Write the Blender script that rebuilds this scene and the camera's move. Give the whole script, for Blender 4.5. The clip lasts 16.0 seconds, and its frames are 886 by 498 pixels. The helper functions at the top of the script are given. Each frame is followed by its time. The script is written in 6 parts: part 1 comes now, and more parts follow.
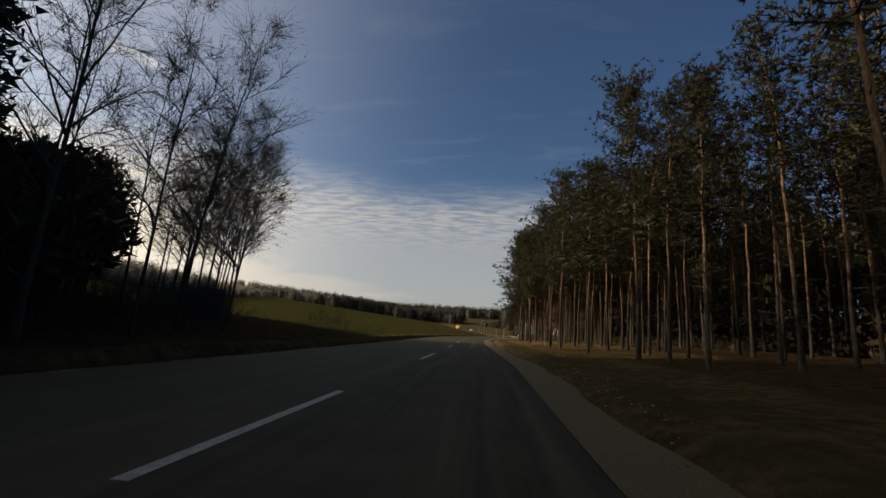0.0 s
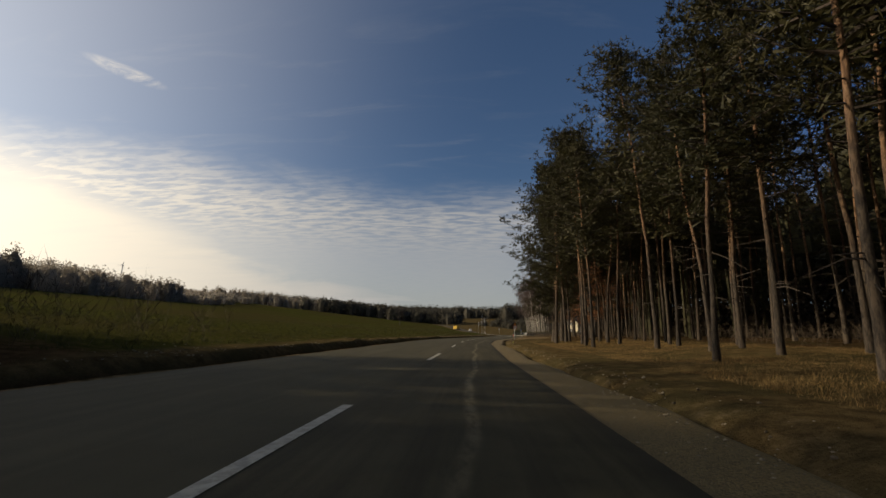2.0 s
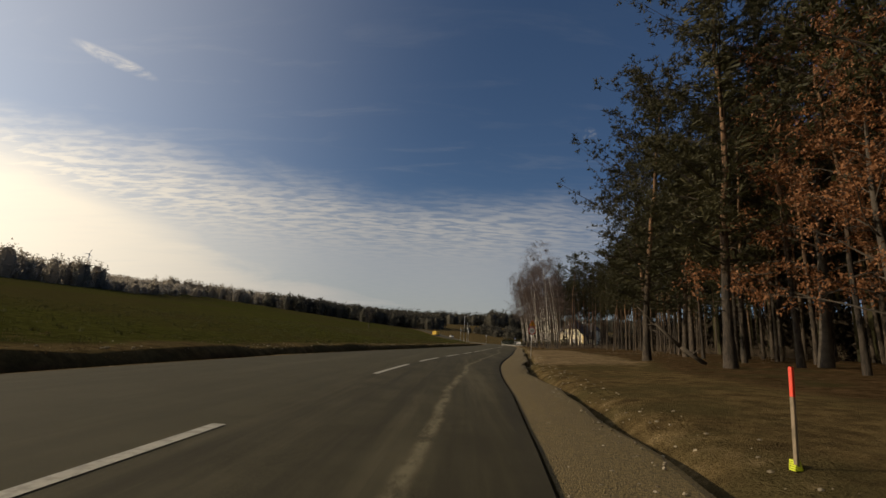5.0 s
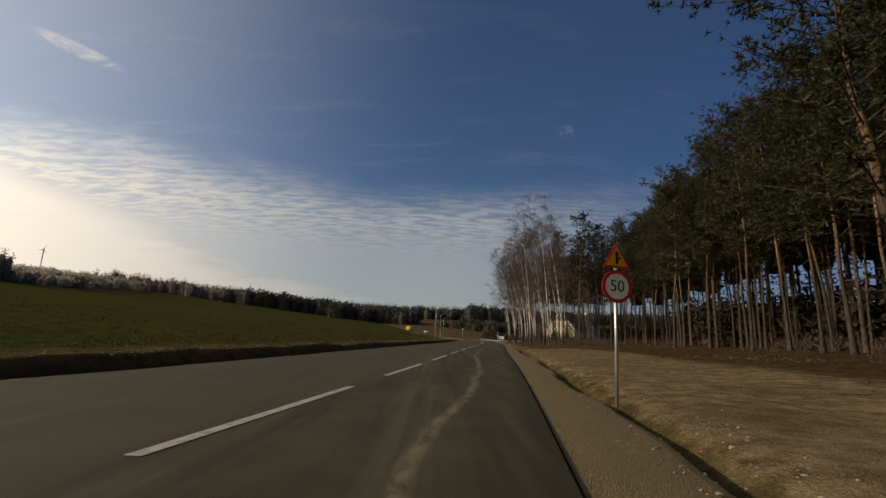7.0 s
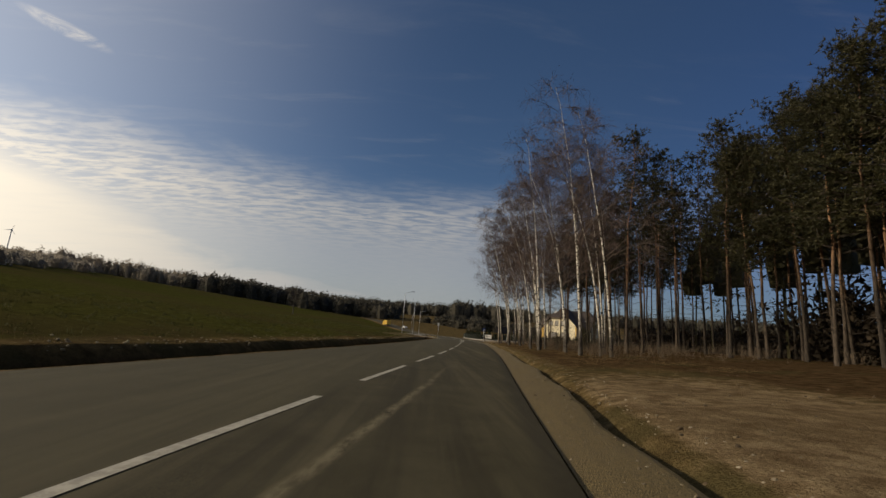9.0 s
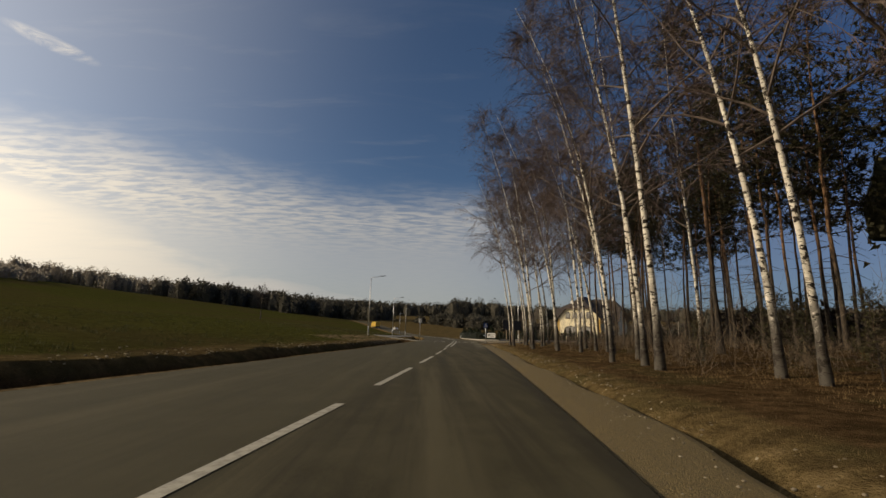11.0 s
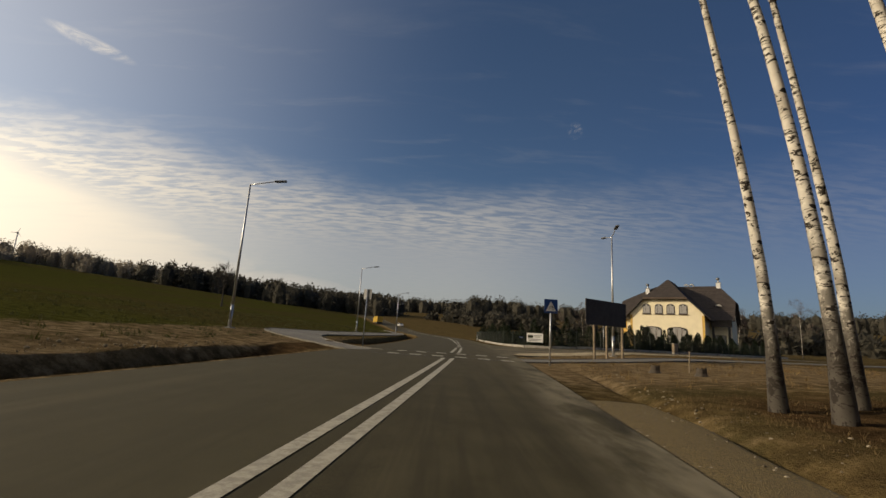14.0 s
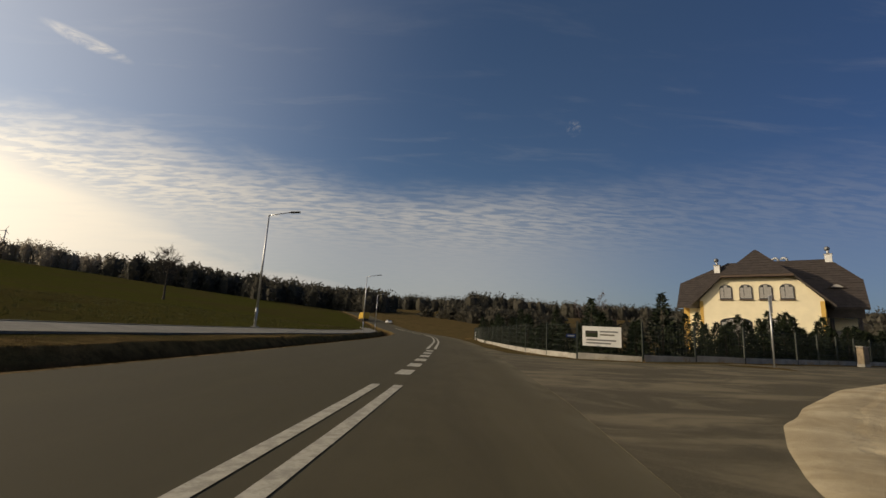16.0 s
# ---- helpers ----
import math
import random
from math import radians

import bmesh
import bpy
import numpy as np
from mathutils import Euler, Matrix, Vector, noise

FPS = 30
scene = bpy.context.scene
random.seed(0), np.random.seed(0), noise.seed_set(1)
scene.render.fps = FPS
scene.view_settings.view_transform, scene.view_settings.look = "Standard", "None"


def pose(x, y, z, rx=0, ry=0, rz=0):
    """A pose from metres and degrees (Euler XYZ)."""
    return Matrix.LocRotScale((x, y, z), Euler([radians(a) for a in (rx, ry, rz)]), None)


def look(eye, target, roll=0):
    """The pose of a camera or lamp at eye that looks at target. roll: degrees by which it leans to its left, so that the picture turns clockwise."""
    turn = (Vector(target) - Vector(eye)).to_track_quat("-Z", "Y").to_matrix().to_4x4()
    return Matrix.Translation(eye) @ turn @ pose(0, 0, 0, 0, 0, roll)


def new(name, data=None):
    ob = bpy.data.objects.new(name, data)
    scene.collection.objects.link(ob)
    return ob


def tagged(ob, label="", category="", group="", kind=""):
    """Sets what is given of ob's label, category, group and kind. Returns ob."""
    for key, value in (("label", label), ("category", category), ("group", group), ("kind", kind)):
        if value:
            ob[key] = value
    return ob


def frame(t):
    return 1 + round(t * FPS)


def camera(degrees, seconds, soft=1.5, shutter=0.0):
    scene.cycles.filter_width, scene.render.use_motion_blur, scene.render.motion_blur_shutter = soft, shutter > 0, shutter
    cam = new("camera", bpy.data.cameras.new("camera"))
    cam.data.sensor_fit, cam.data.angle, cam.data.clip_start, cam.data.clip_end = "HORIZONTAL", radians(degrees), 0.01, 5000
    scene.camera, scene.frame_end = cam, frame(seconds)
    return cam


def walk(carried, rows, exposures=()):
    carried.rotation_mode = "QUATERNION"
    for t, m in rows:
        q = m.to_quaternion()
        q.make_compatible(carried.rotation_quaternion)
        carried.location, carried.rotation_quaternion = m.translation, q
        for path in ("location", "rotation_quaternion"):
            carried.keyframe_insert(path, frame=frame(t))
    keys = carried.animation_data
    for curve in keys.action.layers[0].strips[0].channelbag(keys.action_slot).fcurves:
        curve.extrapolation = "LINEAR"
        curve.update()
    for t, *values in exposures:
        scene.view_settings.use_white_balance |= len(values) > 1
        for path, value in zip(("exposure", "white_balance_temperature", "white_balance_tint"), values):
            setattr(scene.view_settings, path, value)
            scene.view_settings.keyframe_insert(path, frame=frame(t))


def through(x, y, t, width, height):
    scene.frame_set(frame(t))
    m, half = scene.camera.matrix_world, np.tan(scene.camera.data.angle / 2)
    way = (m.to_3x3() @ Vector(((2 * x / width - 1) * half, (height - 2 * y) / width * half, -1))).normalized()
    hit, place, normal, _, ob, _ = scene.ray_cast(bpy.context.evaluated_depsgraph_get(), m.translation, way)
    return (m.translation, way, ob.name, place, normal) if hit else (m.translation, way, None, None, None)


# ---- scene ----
cam = camera(91.0, 16.0, soft=1.5)
PATH = [
    (0, (0.356, -11.127, 1.084), (0.18, -9.169, 1.451), 3.5), 
    (0.5, (0.23, -4.014, 1.034), (0.064, -2.056, 1.405), 4.1), 
    (1, (0.171, 3.094, 1.001), (0.025, 5.054, 1.371), 2.2), 
    (1.5, (0.113, 10.146, 0.945), (-0.04, 12.106, 1.311), -0.5), 
    (2, (0.015, 17.158, 0.891), (-0.141, 19.116, 1.267), 1.0), 
    (2.5, (0.012, 24.053, 0.858), (-0.123, 26.012, 1.238), 3.0), 
    (3, (0.086, 30.846, 0.822), (-0.02, 32.805, 1.21), 3.3), 
    (3.5, (0.263, 37.563, 0.794), (0.189, 39.521, 1.194), 1.9), 
    (4, (0.379, 44.408, 0.812), (0.276, 46.365, 1.21), 0.0), 
    (4.5, (0.473, 51.146, 0.837), (0.38, 53.101, 1.247), 1.8), 
    (5, (0.841, 57.951, 0.894), (0.744, 59.907, 1.299), 3.2), 
    (7.5, (4.052, 91.613, 0.928), (4.096, 93.574, 1.317), 1.2), 
    (8, (4.983, 98.56, 1.012), (5.073, 100.521, 1.396), 0.6), 
    (8.2, (5.324, 101.283, 1.032), (5.377, 103.246, 1.408), 2.5), 
    (10.3, (8.797, 129.029, 0.959), (8.848, 130.991, 1.345), 4.5), 
    (10.5, (9.122, 131.684, 0.967), (9.156, 133.647, 1.351), 4.0), 
    (11, (9.895, 138.318, 0.983), (9.962, 140.279, 1.366), 1.7), 
    (11.5, (10.558, 144.872, 0.947), (10.611, 146.836, 1.321), 4.1), 
    (12, (11.237, 151.389, 0.968), (11.265, 153.353, 1.342), 4.1), 
    (12.5, (11.763, 157.806, 0.964), (11.76, 159.77, 1.342), 4.2), 
    (13, (12.362, 164.131, 0.995), (12.358, 166.096, 1.369), 5.8), 
    (13.5, (12.876, 170.266, 0.969), (12.874, 172.231, 1.34), 5.0), 
    (14, (13.316, 176.24, 0.957), (13.289, 178.204, 1.333), 3.4), 
    (14.5, (13.734, 182.004, 0.94), (13.684, 183.969, 1.307), 5.5), 
    (15, (14.212, 187.693, 0.924), (14.166, 189.658, 1.292), 4.2), 
    (15.3, (14.436, 190.981, 0.892), (14.387, 192.946, 1.26), 3.5), 
    (15.5, (14.608, 193.145, 0.865), (14.571, 195.11, 1.233), 3.3), 
    (16, (15.153, 198.701, 0.874), (15.131, 200.666, 1.242), 3.1),
]
walk(cam, [(t, look(eye, target, roll)) for t, eye, target, roll in PATH], [(0.0, 0.22, 7300.0, 10.0), (1.0, 0.15, 7200.0, 10.0), (2.2, 0.05, 7300.0, 10.0), (3.0, 0.0, 7400.0, 10.0), (5.0, 0.0, 7300.0, 10.0), (7.5, -0.03, 7000.0, 10.0), (8.2, -0.03, 7000.0, 10.0), (10.5, 0.05, 7300.0, 10.0), (13.0, 0.07, 7500.0, 10.0), (16.0, 0.05, 7450.0, 10.0)])

# ---- light ----
SUN_AZ, SUN_EL = -90.0, 21.0          # degrees left of the road's first heading, degrees up
SUN_DIR = Vector((math.sin(radians(SUN_AZ)) * math.cos(radians(SUN_EL)),
                  math.cos(radians(SUN_AZ)) * math.cos(radians(SUN_EL)), math.sin(radians(SUN_EL))))
scene.view_settings.exposure = 0.0
sun_data = bpy.data.lights.new("sun", "SUN")
sun_data.energy, sun_data.angle, sun_data.color = 3.2, radians(0.6), (1.0, 0.86, 0.66)
sun = new("sun", sun_data)
sun.matrix_world = look(SUN_DIR * 100, (0, 0, 0))


class Tree:
    """A small helper that adds shader nodes and links them."""

    def __init__(self, tree):
        self.t = tree

    def add(self, kind):
        return self.t.nodes.new(kind)

    def put(self, socket, value):
        if isinstance(value, bpy.types.NodeSocket):
            self.t.links.new(value, socket)
        else:
            socket.default_value = value

    def math(self, op, a, b=0.0, c=0.0, clamp=False):
        n = self.add("ShaderNodeMath")
        n.operation, n.use_clamp = op, clamp
        for s, v in zip(n.inputs, (a, b, c)):
            self.put(s, v)
        return n.outputs[0]

    def span(self, x, a, b, lo=0.0, hi=1.0, smooth=True):
        n = self.add("ShaderNodeMapRange")
        n.interpolation_type = "SMOOTHSTEP" if smooth else "LINEAR"
        for s, v in zip(n.inputs, (x, a, b, lo, hi)):
            self.put(s, v)
        return n.outputs[0]

    def mix(self, f, a, b, blend="MIX"):
        n = self.add("ShaderNodeMix")
        n.data_type, n.blend_type = "RGBA", blend
        self.put(n.inputs[0], f)
        for i, v in ((6, a), (7, b)):
            self.put(n.inputs[i], v if isinstance(v, bpy.types.NodeSocket) else (*v[:3], 1.0))
        return n.outputs[2]

    def noise(self, vec, scale, detail=4.0, rough=0.55, distort=0.0):
        n = self.add("ShaderNodeTexNoise")
        if vec is not None:
            self.put(n.inputs["Vector"], vec)
        for k, v in (("Scale", scale), ("Detail", detail), ("Roughness", rough), ("Distortion", distort)):
            n.inputs[k].default_value = v
        return n.outputs[0]

    def scaled(self, vec, s, rot=(0, 0, 0)):
        n = self.add("ShaderNodeMapping")
        self.put(n.inputs[0], vec)
        n.inputs[3].default_value = s
        n.inputs[2].default_value = rot
        return n.outputs[0]


def make_world():
    w = bpy.data.worlds.new("sky")
    scene.world = w
    w.use_nodes = True
    w.node_tree.nodes.clear()
    T = Tree(w.node_tree)
    sky = T.add("ShaderNodeTexSky")
    sky.sky_type, sky.sun_disc = "NISHITA", False
    sky.sun_elevation, sky.sun_rotation = radians(SUN_EL), radians(SUN_AZ)
    sky.air_density, sky.dust_density, sky.ozone_density = 1.0, 0.9, 2.2
    d = T.add("ShaderNodeTexCoord").outputs["Generated"]
    sep = T.add("ShaderNodeSeparateXYZ")
    T.put(sep.inputs[0], d)
    dx, dy, dz = sep.outputs
    el = T.math("MULTIPLY", T.math("ARCSINE", dz), 57.2958)
    az = T.math("MULTIPLY", T.math("ARCTAN2", dx, dy), 57.2958)
    # cirrus on a high plane
    up = T.math("ADD", T.math("MAXIMUM", dz, 0.0), 0.12)
    flat = T.add("ShaderNodeCombineXYZ")
    T.put(flat.inputs[0], T.math("DIVIDE", dx, up))
    T.put(flat.inputs[1], T.math("DIVIDE", dy, up))
    p = flat.outputs[0]
    big = T.noise(p, 0.9, 5, 0.6, 0.4)
    wisps = T.noise(T.scaled(p, (1.2, 5.0, 1.0), (0, 0, radians(-24))), 1.6, 6, 0.6, 0.6)
    ripple = T.noise(T.scaled(p, (3.4, 11.0, 1.0), (0, 0, radians(-30))), 2.2, 4, 0.55, 0.35)
    fray = T.math("MULTIPLY", T.math("SUBTRACT", big, 0.5), 9.0)
    falling = T.math("ADD", el, T.math("MULTIPLY", T.math("ADD", az, 46.0), 0.27))
    solid = T.math("MULTIPLY", T.span(T.math("ADD", falling, fray), 18.5, 10.5), T.span(wisps, 0.1, 0.6, 0.86, 0.97))
    band = T.math("MULTIPLY", T.span(T.math("ADD", el, fray), 20.5, 13.5), T.span(az, 34.0, -2.0, 0.22, 1.0))
    rippled = T.math("MULTIPLY", band, T.math("ADD", 0.62, T.math("MULTIPLY", T.math("SUBTRACT", T.span(ripple, 0.34, 0.64), 0.55), T.span(el, 9.0, 15.0, 0.04, 0.5))))
    veil = T.math("MULTIPLY", T.span(wisps, 0.5, 0.9), T.math("MULTIPLY", T.span(el, 60.0, 16.0), 0.14))
    # one small torn cloud high on the sunny side and a puff ahead
    tail = T.math("POWER", T.math("DIVIDE", T.math("ADD", az, 43.5), 4.2), 2.0)
    thick = T.math("POWER", T.math("DIVIDE", T.math("ADD", T.math("SUBTRACT", el, 26.2), T.math("MULTIPLY", T.math("ADD", az, 43.5), 0.1)), 0.75), 2.0)
    torn = T.math("MULTIPLY", T.span(T.math("ADD", tail, thick), 1.1, 0.0), T.span(T.noise(p, 7.0, 6, 0.7, 1.2), 0.36, 0.68))
    puff = T.math("ADD", T.math("POWER", T.math("SUBTRACT", az, 16.4), 2.0), T.math("POWER", T.math("SUBTRACT", el, 25.9), 2.0))
    small = T.math("MULTIPLY", T.span(puff, 1.3, 0.0), T.span(T.noise(p, 16.0, 5, 0.7, 1.5), 0.42, 0.72, 0.0, 0.4))
    bits = T.math("MAXIMUM", T.math("MULTIPLY", torn, 0.5), small)
    cover = T.math("MAXIMUM", solid, T.math("MAXIMUM", T.math("MAXIMUM", rippled, bits), veil), clamp=True)
    # brightness round the sun
    dot = T.add("ShaderNodeVectorMath")
    dot.operation = "DOT_PRODUCT"
    T.put(dot.inputs[0], d)
    dot.inputs[1].default_value = SUN_DIR
    near = T.math("MAXIMUM", dot.outputs["Value"], 0.0)
    glow = T.math("POWER", near, 3.2, clamp=True)
    cloud = T.mix(T.span(near, 0.2, 1.1), (5.3, 5.4, 5.6), (14.0, 12.6, 10.2))
    blue = T.mix(1.0, sky.outputs[0], T.mix(T.span(dot.outputs["Value"], 0.1, -0.75), SKY_TINT, SKY_FAR), "MULTIPLY")
    col = T.mix(cover, blue, cloud)
    lit = T.mix(glow, (0, 0, 0), (7.6, 7.3, 6.7))
    total = T.mix(1.0, col, lit, "ADD")
    bg = T.add("ShaderNodeBackground")
    T.put(bg.inputs[0], total)
    bg.inputs[1].default_value = SKY_STRENGTH
    out = T.add("ShaderNodeOutputWorld")
    T.put(out.inputs[0], bg.outputs[0])


SKY_TINT, SKY_FAR, SKY_STRENGTH = (0.56, 0.72, 0.92), (0.27, 0.41, 0.70), 0.077
make_world()

# ---- materials ----
MATS = {}


def material(name, build):
    m = bpy.data.materials.new(name)
    m.use_nodes = True
    m.node_tree.nodes.clear()
    T = Tree(m.node_tree)
    b = T.add("ShaderNodeBsdfPrincipled")
    o = T.add("ShaderNodeOutputMaterial")
    T.put(o.inputs[0], b.outputs[0])
    co = T.add("ShaderNodeTexCoord")
    build(T, b, co)
    MATS[name] = m
    return m


def bump(T, b, height, strength, distance=0.02):
    n = T.add("ShaderNodeBump")
    n.inputs["Strength"].default_value, n.inputs["Distance"].default_value = strength, distance
    T.put(n.inputs["Height"], height)
    T.put(b.inputs["Normal"], n.outputs[0])


def plain(name, col, rough=0.6, metal=0.0, var=0.25, scale=3.0, bumpy=0.1):
    """A painted, metal or plastic surface with faint dirt and grain."""
    def build(T, b, co):
        v = co.outputs["Object"]
        f = T.noise(v, scale, 5, 0.6)
        dark = tuple(c * (1 - var) for c in col)
        T.put(b.inputs["Base Color"], T.mix(T.span(f, 0.3, 0.7), dark, col))
        T.put(b.inputs["Roughness"], T.span(T.noise(v, scale * 6, 3), 0.3, 0.7, max(rough - 0.1, 0.05), min(rough + 0.1, 1)))
        b.inputs["Metallic"].default_value = metal
        if bumpy:
            bump(T, b, T.noise(v, scale * 14, 3), bumpy, 0.005)
    return material(name, build)


def m_asphalt(T, b, co):
    uv = T.add("ShaderNodeSeparateXYZ")
    T.put(uv.inputs[0], co.outputs["UV"])
    side, along = uv.outputs[0], uv.outputs[1]
    v = co.outputs["Object"]
    grain = T.noise(v, 90.0, 3, 0.7)
    mid = T.noise(v, 1.1, 5, 0.6)
    track = T.noise(T.scaled(v, (1.6, 0.06, 1.0)), 2.0, 4, 0.6)
    col = T.mix(T.span(grain, 0.3, 0.75), (0.031, 0.027, 0.015), (0.084, 0.074, 0.043))
    col = T.mix(T.span(mid, 0.35, 0.68, 0.0, 0.5), col, (0.092, 0.081, 0.048))
    col = T.mix(T.span(track, 0.42, 0.66, 0.0, 0.75), col, (0.041, 0.036, 0.022))
    col = T.mix(T.span(T.noise(T.scaled(v, (0.9, 0.035, 1.0)), 1.3, 5, 0.65), 0.5, 0.7, 0.0, 0.6), col, (0.117, 0.101, 0.060))
    # older, paler carriageway on the far lane, darker new strip on the near edge
    old = T.span(side, -0.4, 0.3, 1.0, 0.0)
    col = T.mix(T.math("MULTIPLY", old, 0.5), col, (0.078, 0.070, 0.041))
    edge = T.math("MULTIPLY", T.span(side, 2.55, 2.75), T.span(along, 185.0, 197.0, 1.0, 0.0))
    col = T.mix(T.math("MULTIPLY", edge, 0.5), col, (0.029, 0.026, 0.020))
    # dusty streak that wanders along the lane
    wob = T.math("MULTIPLY", T.math("SUBTRACT", T.noise(T.scaled(v, (0.0, 0.22, 0.0)), 1.0, 2), 0.5), 0.5)
    off = T.math("ABSOLUTE", T.math("SUBTRACT", T.math("SUBTRACT", side, T.math("ADD", T.span(along, 53.0, 62.0, 1.35, 1.78), T.span(along, 94.0, 112.0, 0.1, -0.6))), wob))
    seam = T.math("MULTIPLY", T.span(off, 0.11, 0.015), T.span(T.noise(T.scaled(v, (3.0, 1.1, 1.0)), 2.0, 5, 0.7), 0.32, 0.62))
    gate = T.math("MULTIPLY", T.span(along, 14.0, 26.0), T.span(along, 118.0, 128.0, 1.0, 0.0))
    col = T.mix(T.math("MULTIPLY", T.math("MULTIPLY", seam, gate), 0.75), col, (0.204, 0.174, 0.107))
    # dust swept to the verge at the junction
    dust = T.math("MULTIPLY", T.span(side, 1.9, 2.5), T.math("MULTIPLY", T.span(along, 168.0, 180.0), T.span(T.noise(T.scaled(v, (1.0, 0.35, 1.0)), 0.9, 5, 0.65), 0.35, 0.6)))
    col = T.mix(T.math("MULTIPLY", dust, 0.85), col, (0.235, 0.204, 0.142))
    pale = T.math("MULTIPLY", T.span(along, 178.0, 200.0), T.span(T.noise(T.scaled(v, (0.6, 0.25, 1.0)), 0.8, 5, 0.65, 0.8), 0.3, 0.65, 0.35, 0.85))
    col = T.mix(pale, col, T.mix(T.span(side, -0.5, 1.5), (0.067, 0.059, 0.038), (0.100, 0.085, 0.052)))
    T.put(b.inputs["Base Color"], col)
    T.put(b.inputs["Roughness"], T.span(grain, 0.2, 0.8, 0.75, 0.95))
    b.inputs["Specular IOR Level"].default_value = 0.1
    bump(T, b, T.math("ADD", T.noise(v, 160.0, 2), T.math("MULTIPLY", mid, 0.4)), 0.5, 0.006)


material("asphalt", m_asphalt)


def m_paint(T, b, co):
    v = co.outputs["Object"]
    wear = T.noise(v, 9.0, 6, 0.7)
    col = T.mix(T.span(wear, 0.36, 0.62), (0.27, 0.25, 0.195), (0.43, 0.40, 0.315))
    T.put(b.inputs["Base Color"], col)
    b.inputs["Roughness"].default_value = 0.7
    bump(T, b, T.noise(v, 120.0, 2), 0.3, 0.003)


material("road_paint", m_paint)


def m_gravel(T, b, co):
    v = co.outputs["Object"]
    vo = T.add("ShaderNodeTexVoronoi")
    T.put(vo.inputs["Vector"], v)
    vo.inputs["Scale"].default_value = 75.0
    cell = T.add("ShaderNodeSeparateXYZ")
    T.put(cell.inputs[0], vo.outputs["Color"])
    patch = T.noise(v, 0.7, 5, 0.6)
    col = T.mix(cell.outputs[0], (0.064, 0.046, 0.015), (0.21, 0.150, 0.054))
    col = T.mix(T.span(patch, 0.35, 0.65, 0.0, 0.6), col, (0.13, 0.093, 0.036))
    T.put(b.inputs["Base Color"], col)
    b.inputs["Roughness"].default_value = 0.9
    bump(T, b, T.math("ADD", T.math("SUBTRACT", 1.0, vo.outputs["Distance"]), T.noise(v, 9.0, 4, 0.7)), 0.55, 0.014)


material("gravel", m_gravel)


def m_ground(T, b, co):
    v = co.outputs["Object"]
    at = T.add("ShaderNodeAttribute")
    at.attribute_name = "zone"
    z = T.add("ShaderNodeSeparateColor")
    T.put(z.inputs[0], at.outputs["Color"])
    field, sand, litter = z.outputs
    n1, n2, n3 = T.noise(v, 0.35, 5, 0.6), T.noise(v, 2.4, 6, 0.65), T.noise(v, 22.0, 4, 0.7)
    far = T.noise(T.scaled(v, (0.03, 0.03, 0.03)), 1.0, 4, 0.55)
    grass = T.mix(T.span(n2, 0.3, 0.7), (0.065, 0.046, 0.022), (0.16, 0.115, 0.052))
    grass = T.mix(T.span(n1, 0.42, 0.62, 0.0, 0.8), grass, (0.075, 0.062, 0.028))
    green = T.mix(T.span(n2, 0.3, 0.72), (0.036, 0.040, 0.009), (0.088, 0.085, 0.023))
    green = T.mix(T.span(far, 0.42, 0.62, 0.0, 0.7), green, (0.066, 0.052, 0.022))
    green = T.mix(T.span(n1, 0.55, 0.75, 0.0, 0.5), green, (0.038, 0.030, 0.014))
    dirt = T.mix(T.span(n2, 0.32, 0.7), (0.13, 0.090, 0.048), (0.28, 0.210, 0.122))
    dirt = T.mix(T.span(n1, 0.45, 0.7, 0.0, 0.6), dirt, (0.12, 0.085, 0.045))
    duff = T.mix(T.span(n2, 0.35, 0.7), (0.045, 0.029, 0.015), (0.115, 0.073, 0.036))
    duff = T.mix(T.span(n1, 0.5, 0.66, 0.0, 0.7), duff, (0.055, 0.050, 0.022))
    jit = T.math("MULTIPLY", T.math("SUBTRACT", n2, 0.5), 0.9)
    edge = lambda m: T.span(T.math("ADD", m, jit), 0.3, 0.7)
    col = T.mix(edge(field), grass, green)
    col = T.mix(edge(litter), col, duff)
    col = T.mix(edge(sand), col, dirt)
    col = T.mix(T.span(n3, 0.35, 0.7, 0.0, 0.45), col, T.mix(1.0, col, (0.45, 0.42, 0.4), "MULTIPLY"))
    T.put(b.inputs["Base Color"], col)
    b.inputs["Roughness"].default_value = 0.95
    b.inputs["Specular IOR Level"].default_value = 0.0
    bump(T, b, T.math("ADD", T.math("MULTIPLY", n2, 1.2), n3), 0.9, 0.06)


material("ground", m_ground)


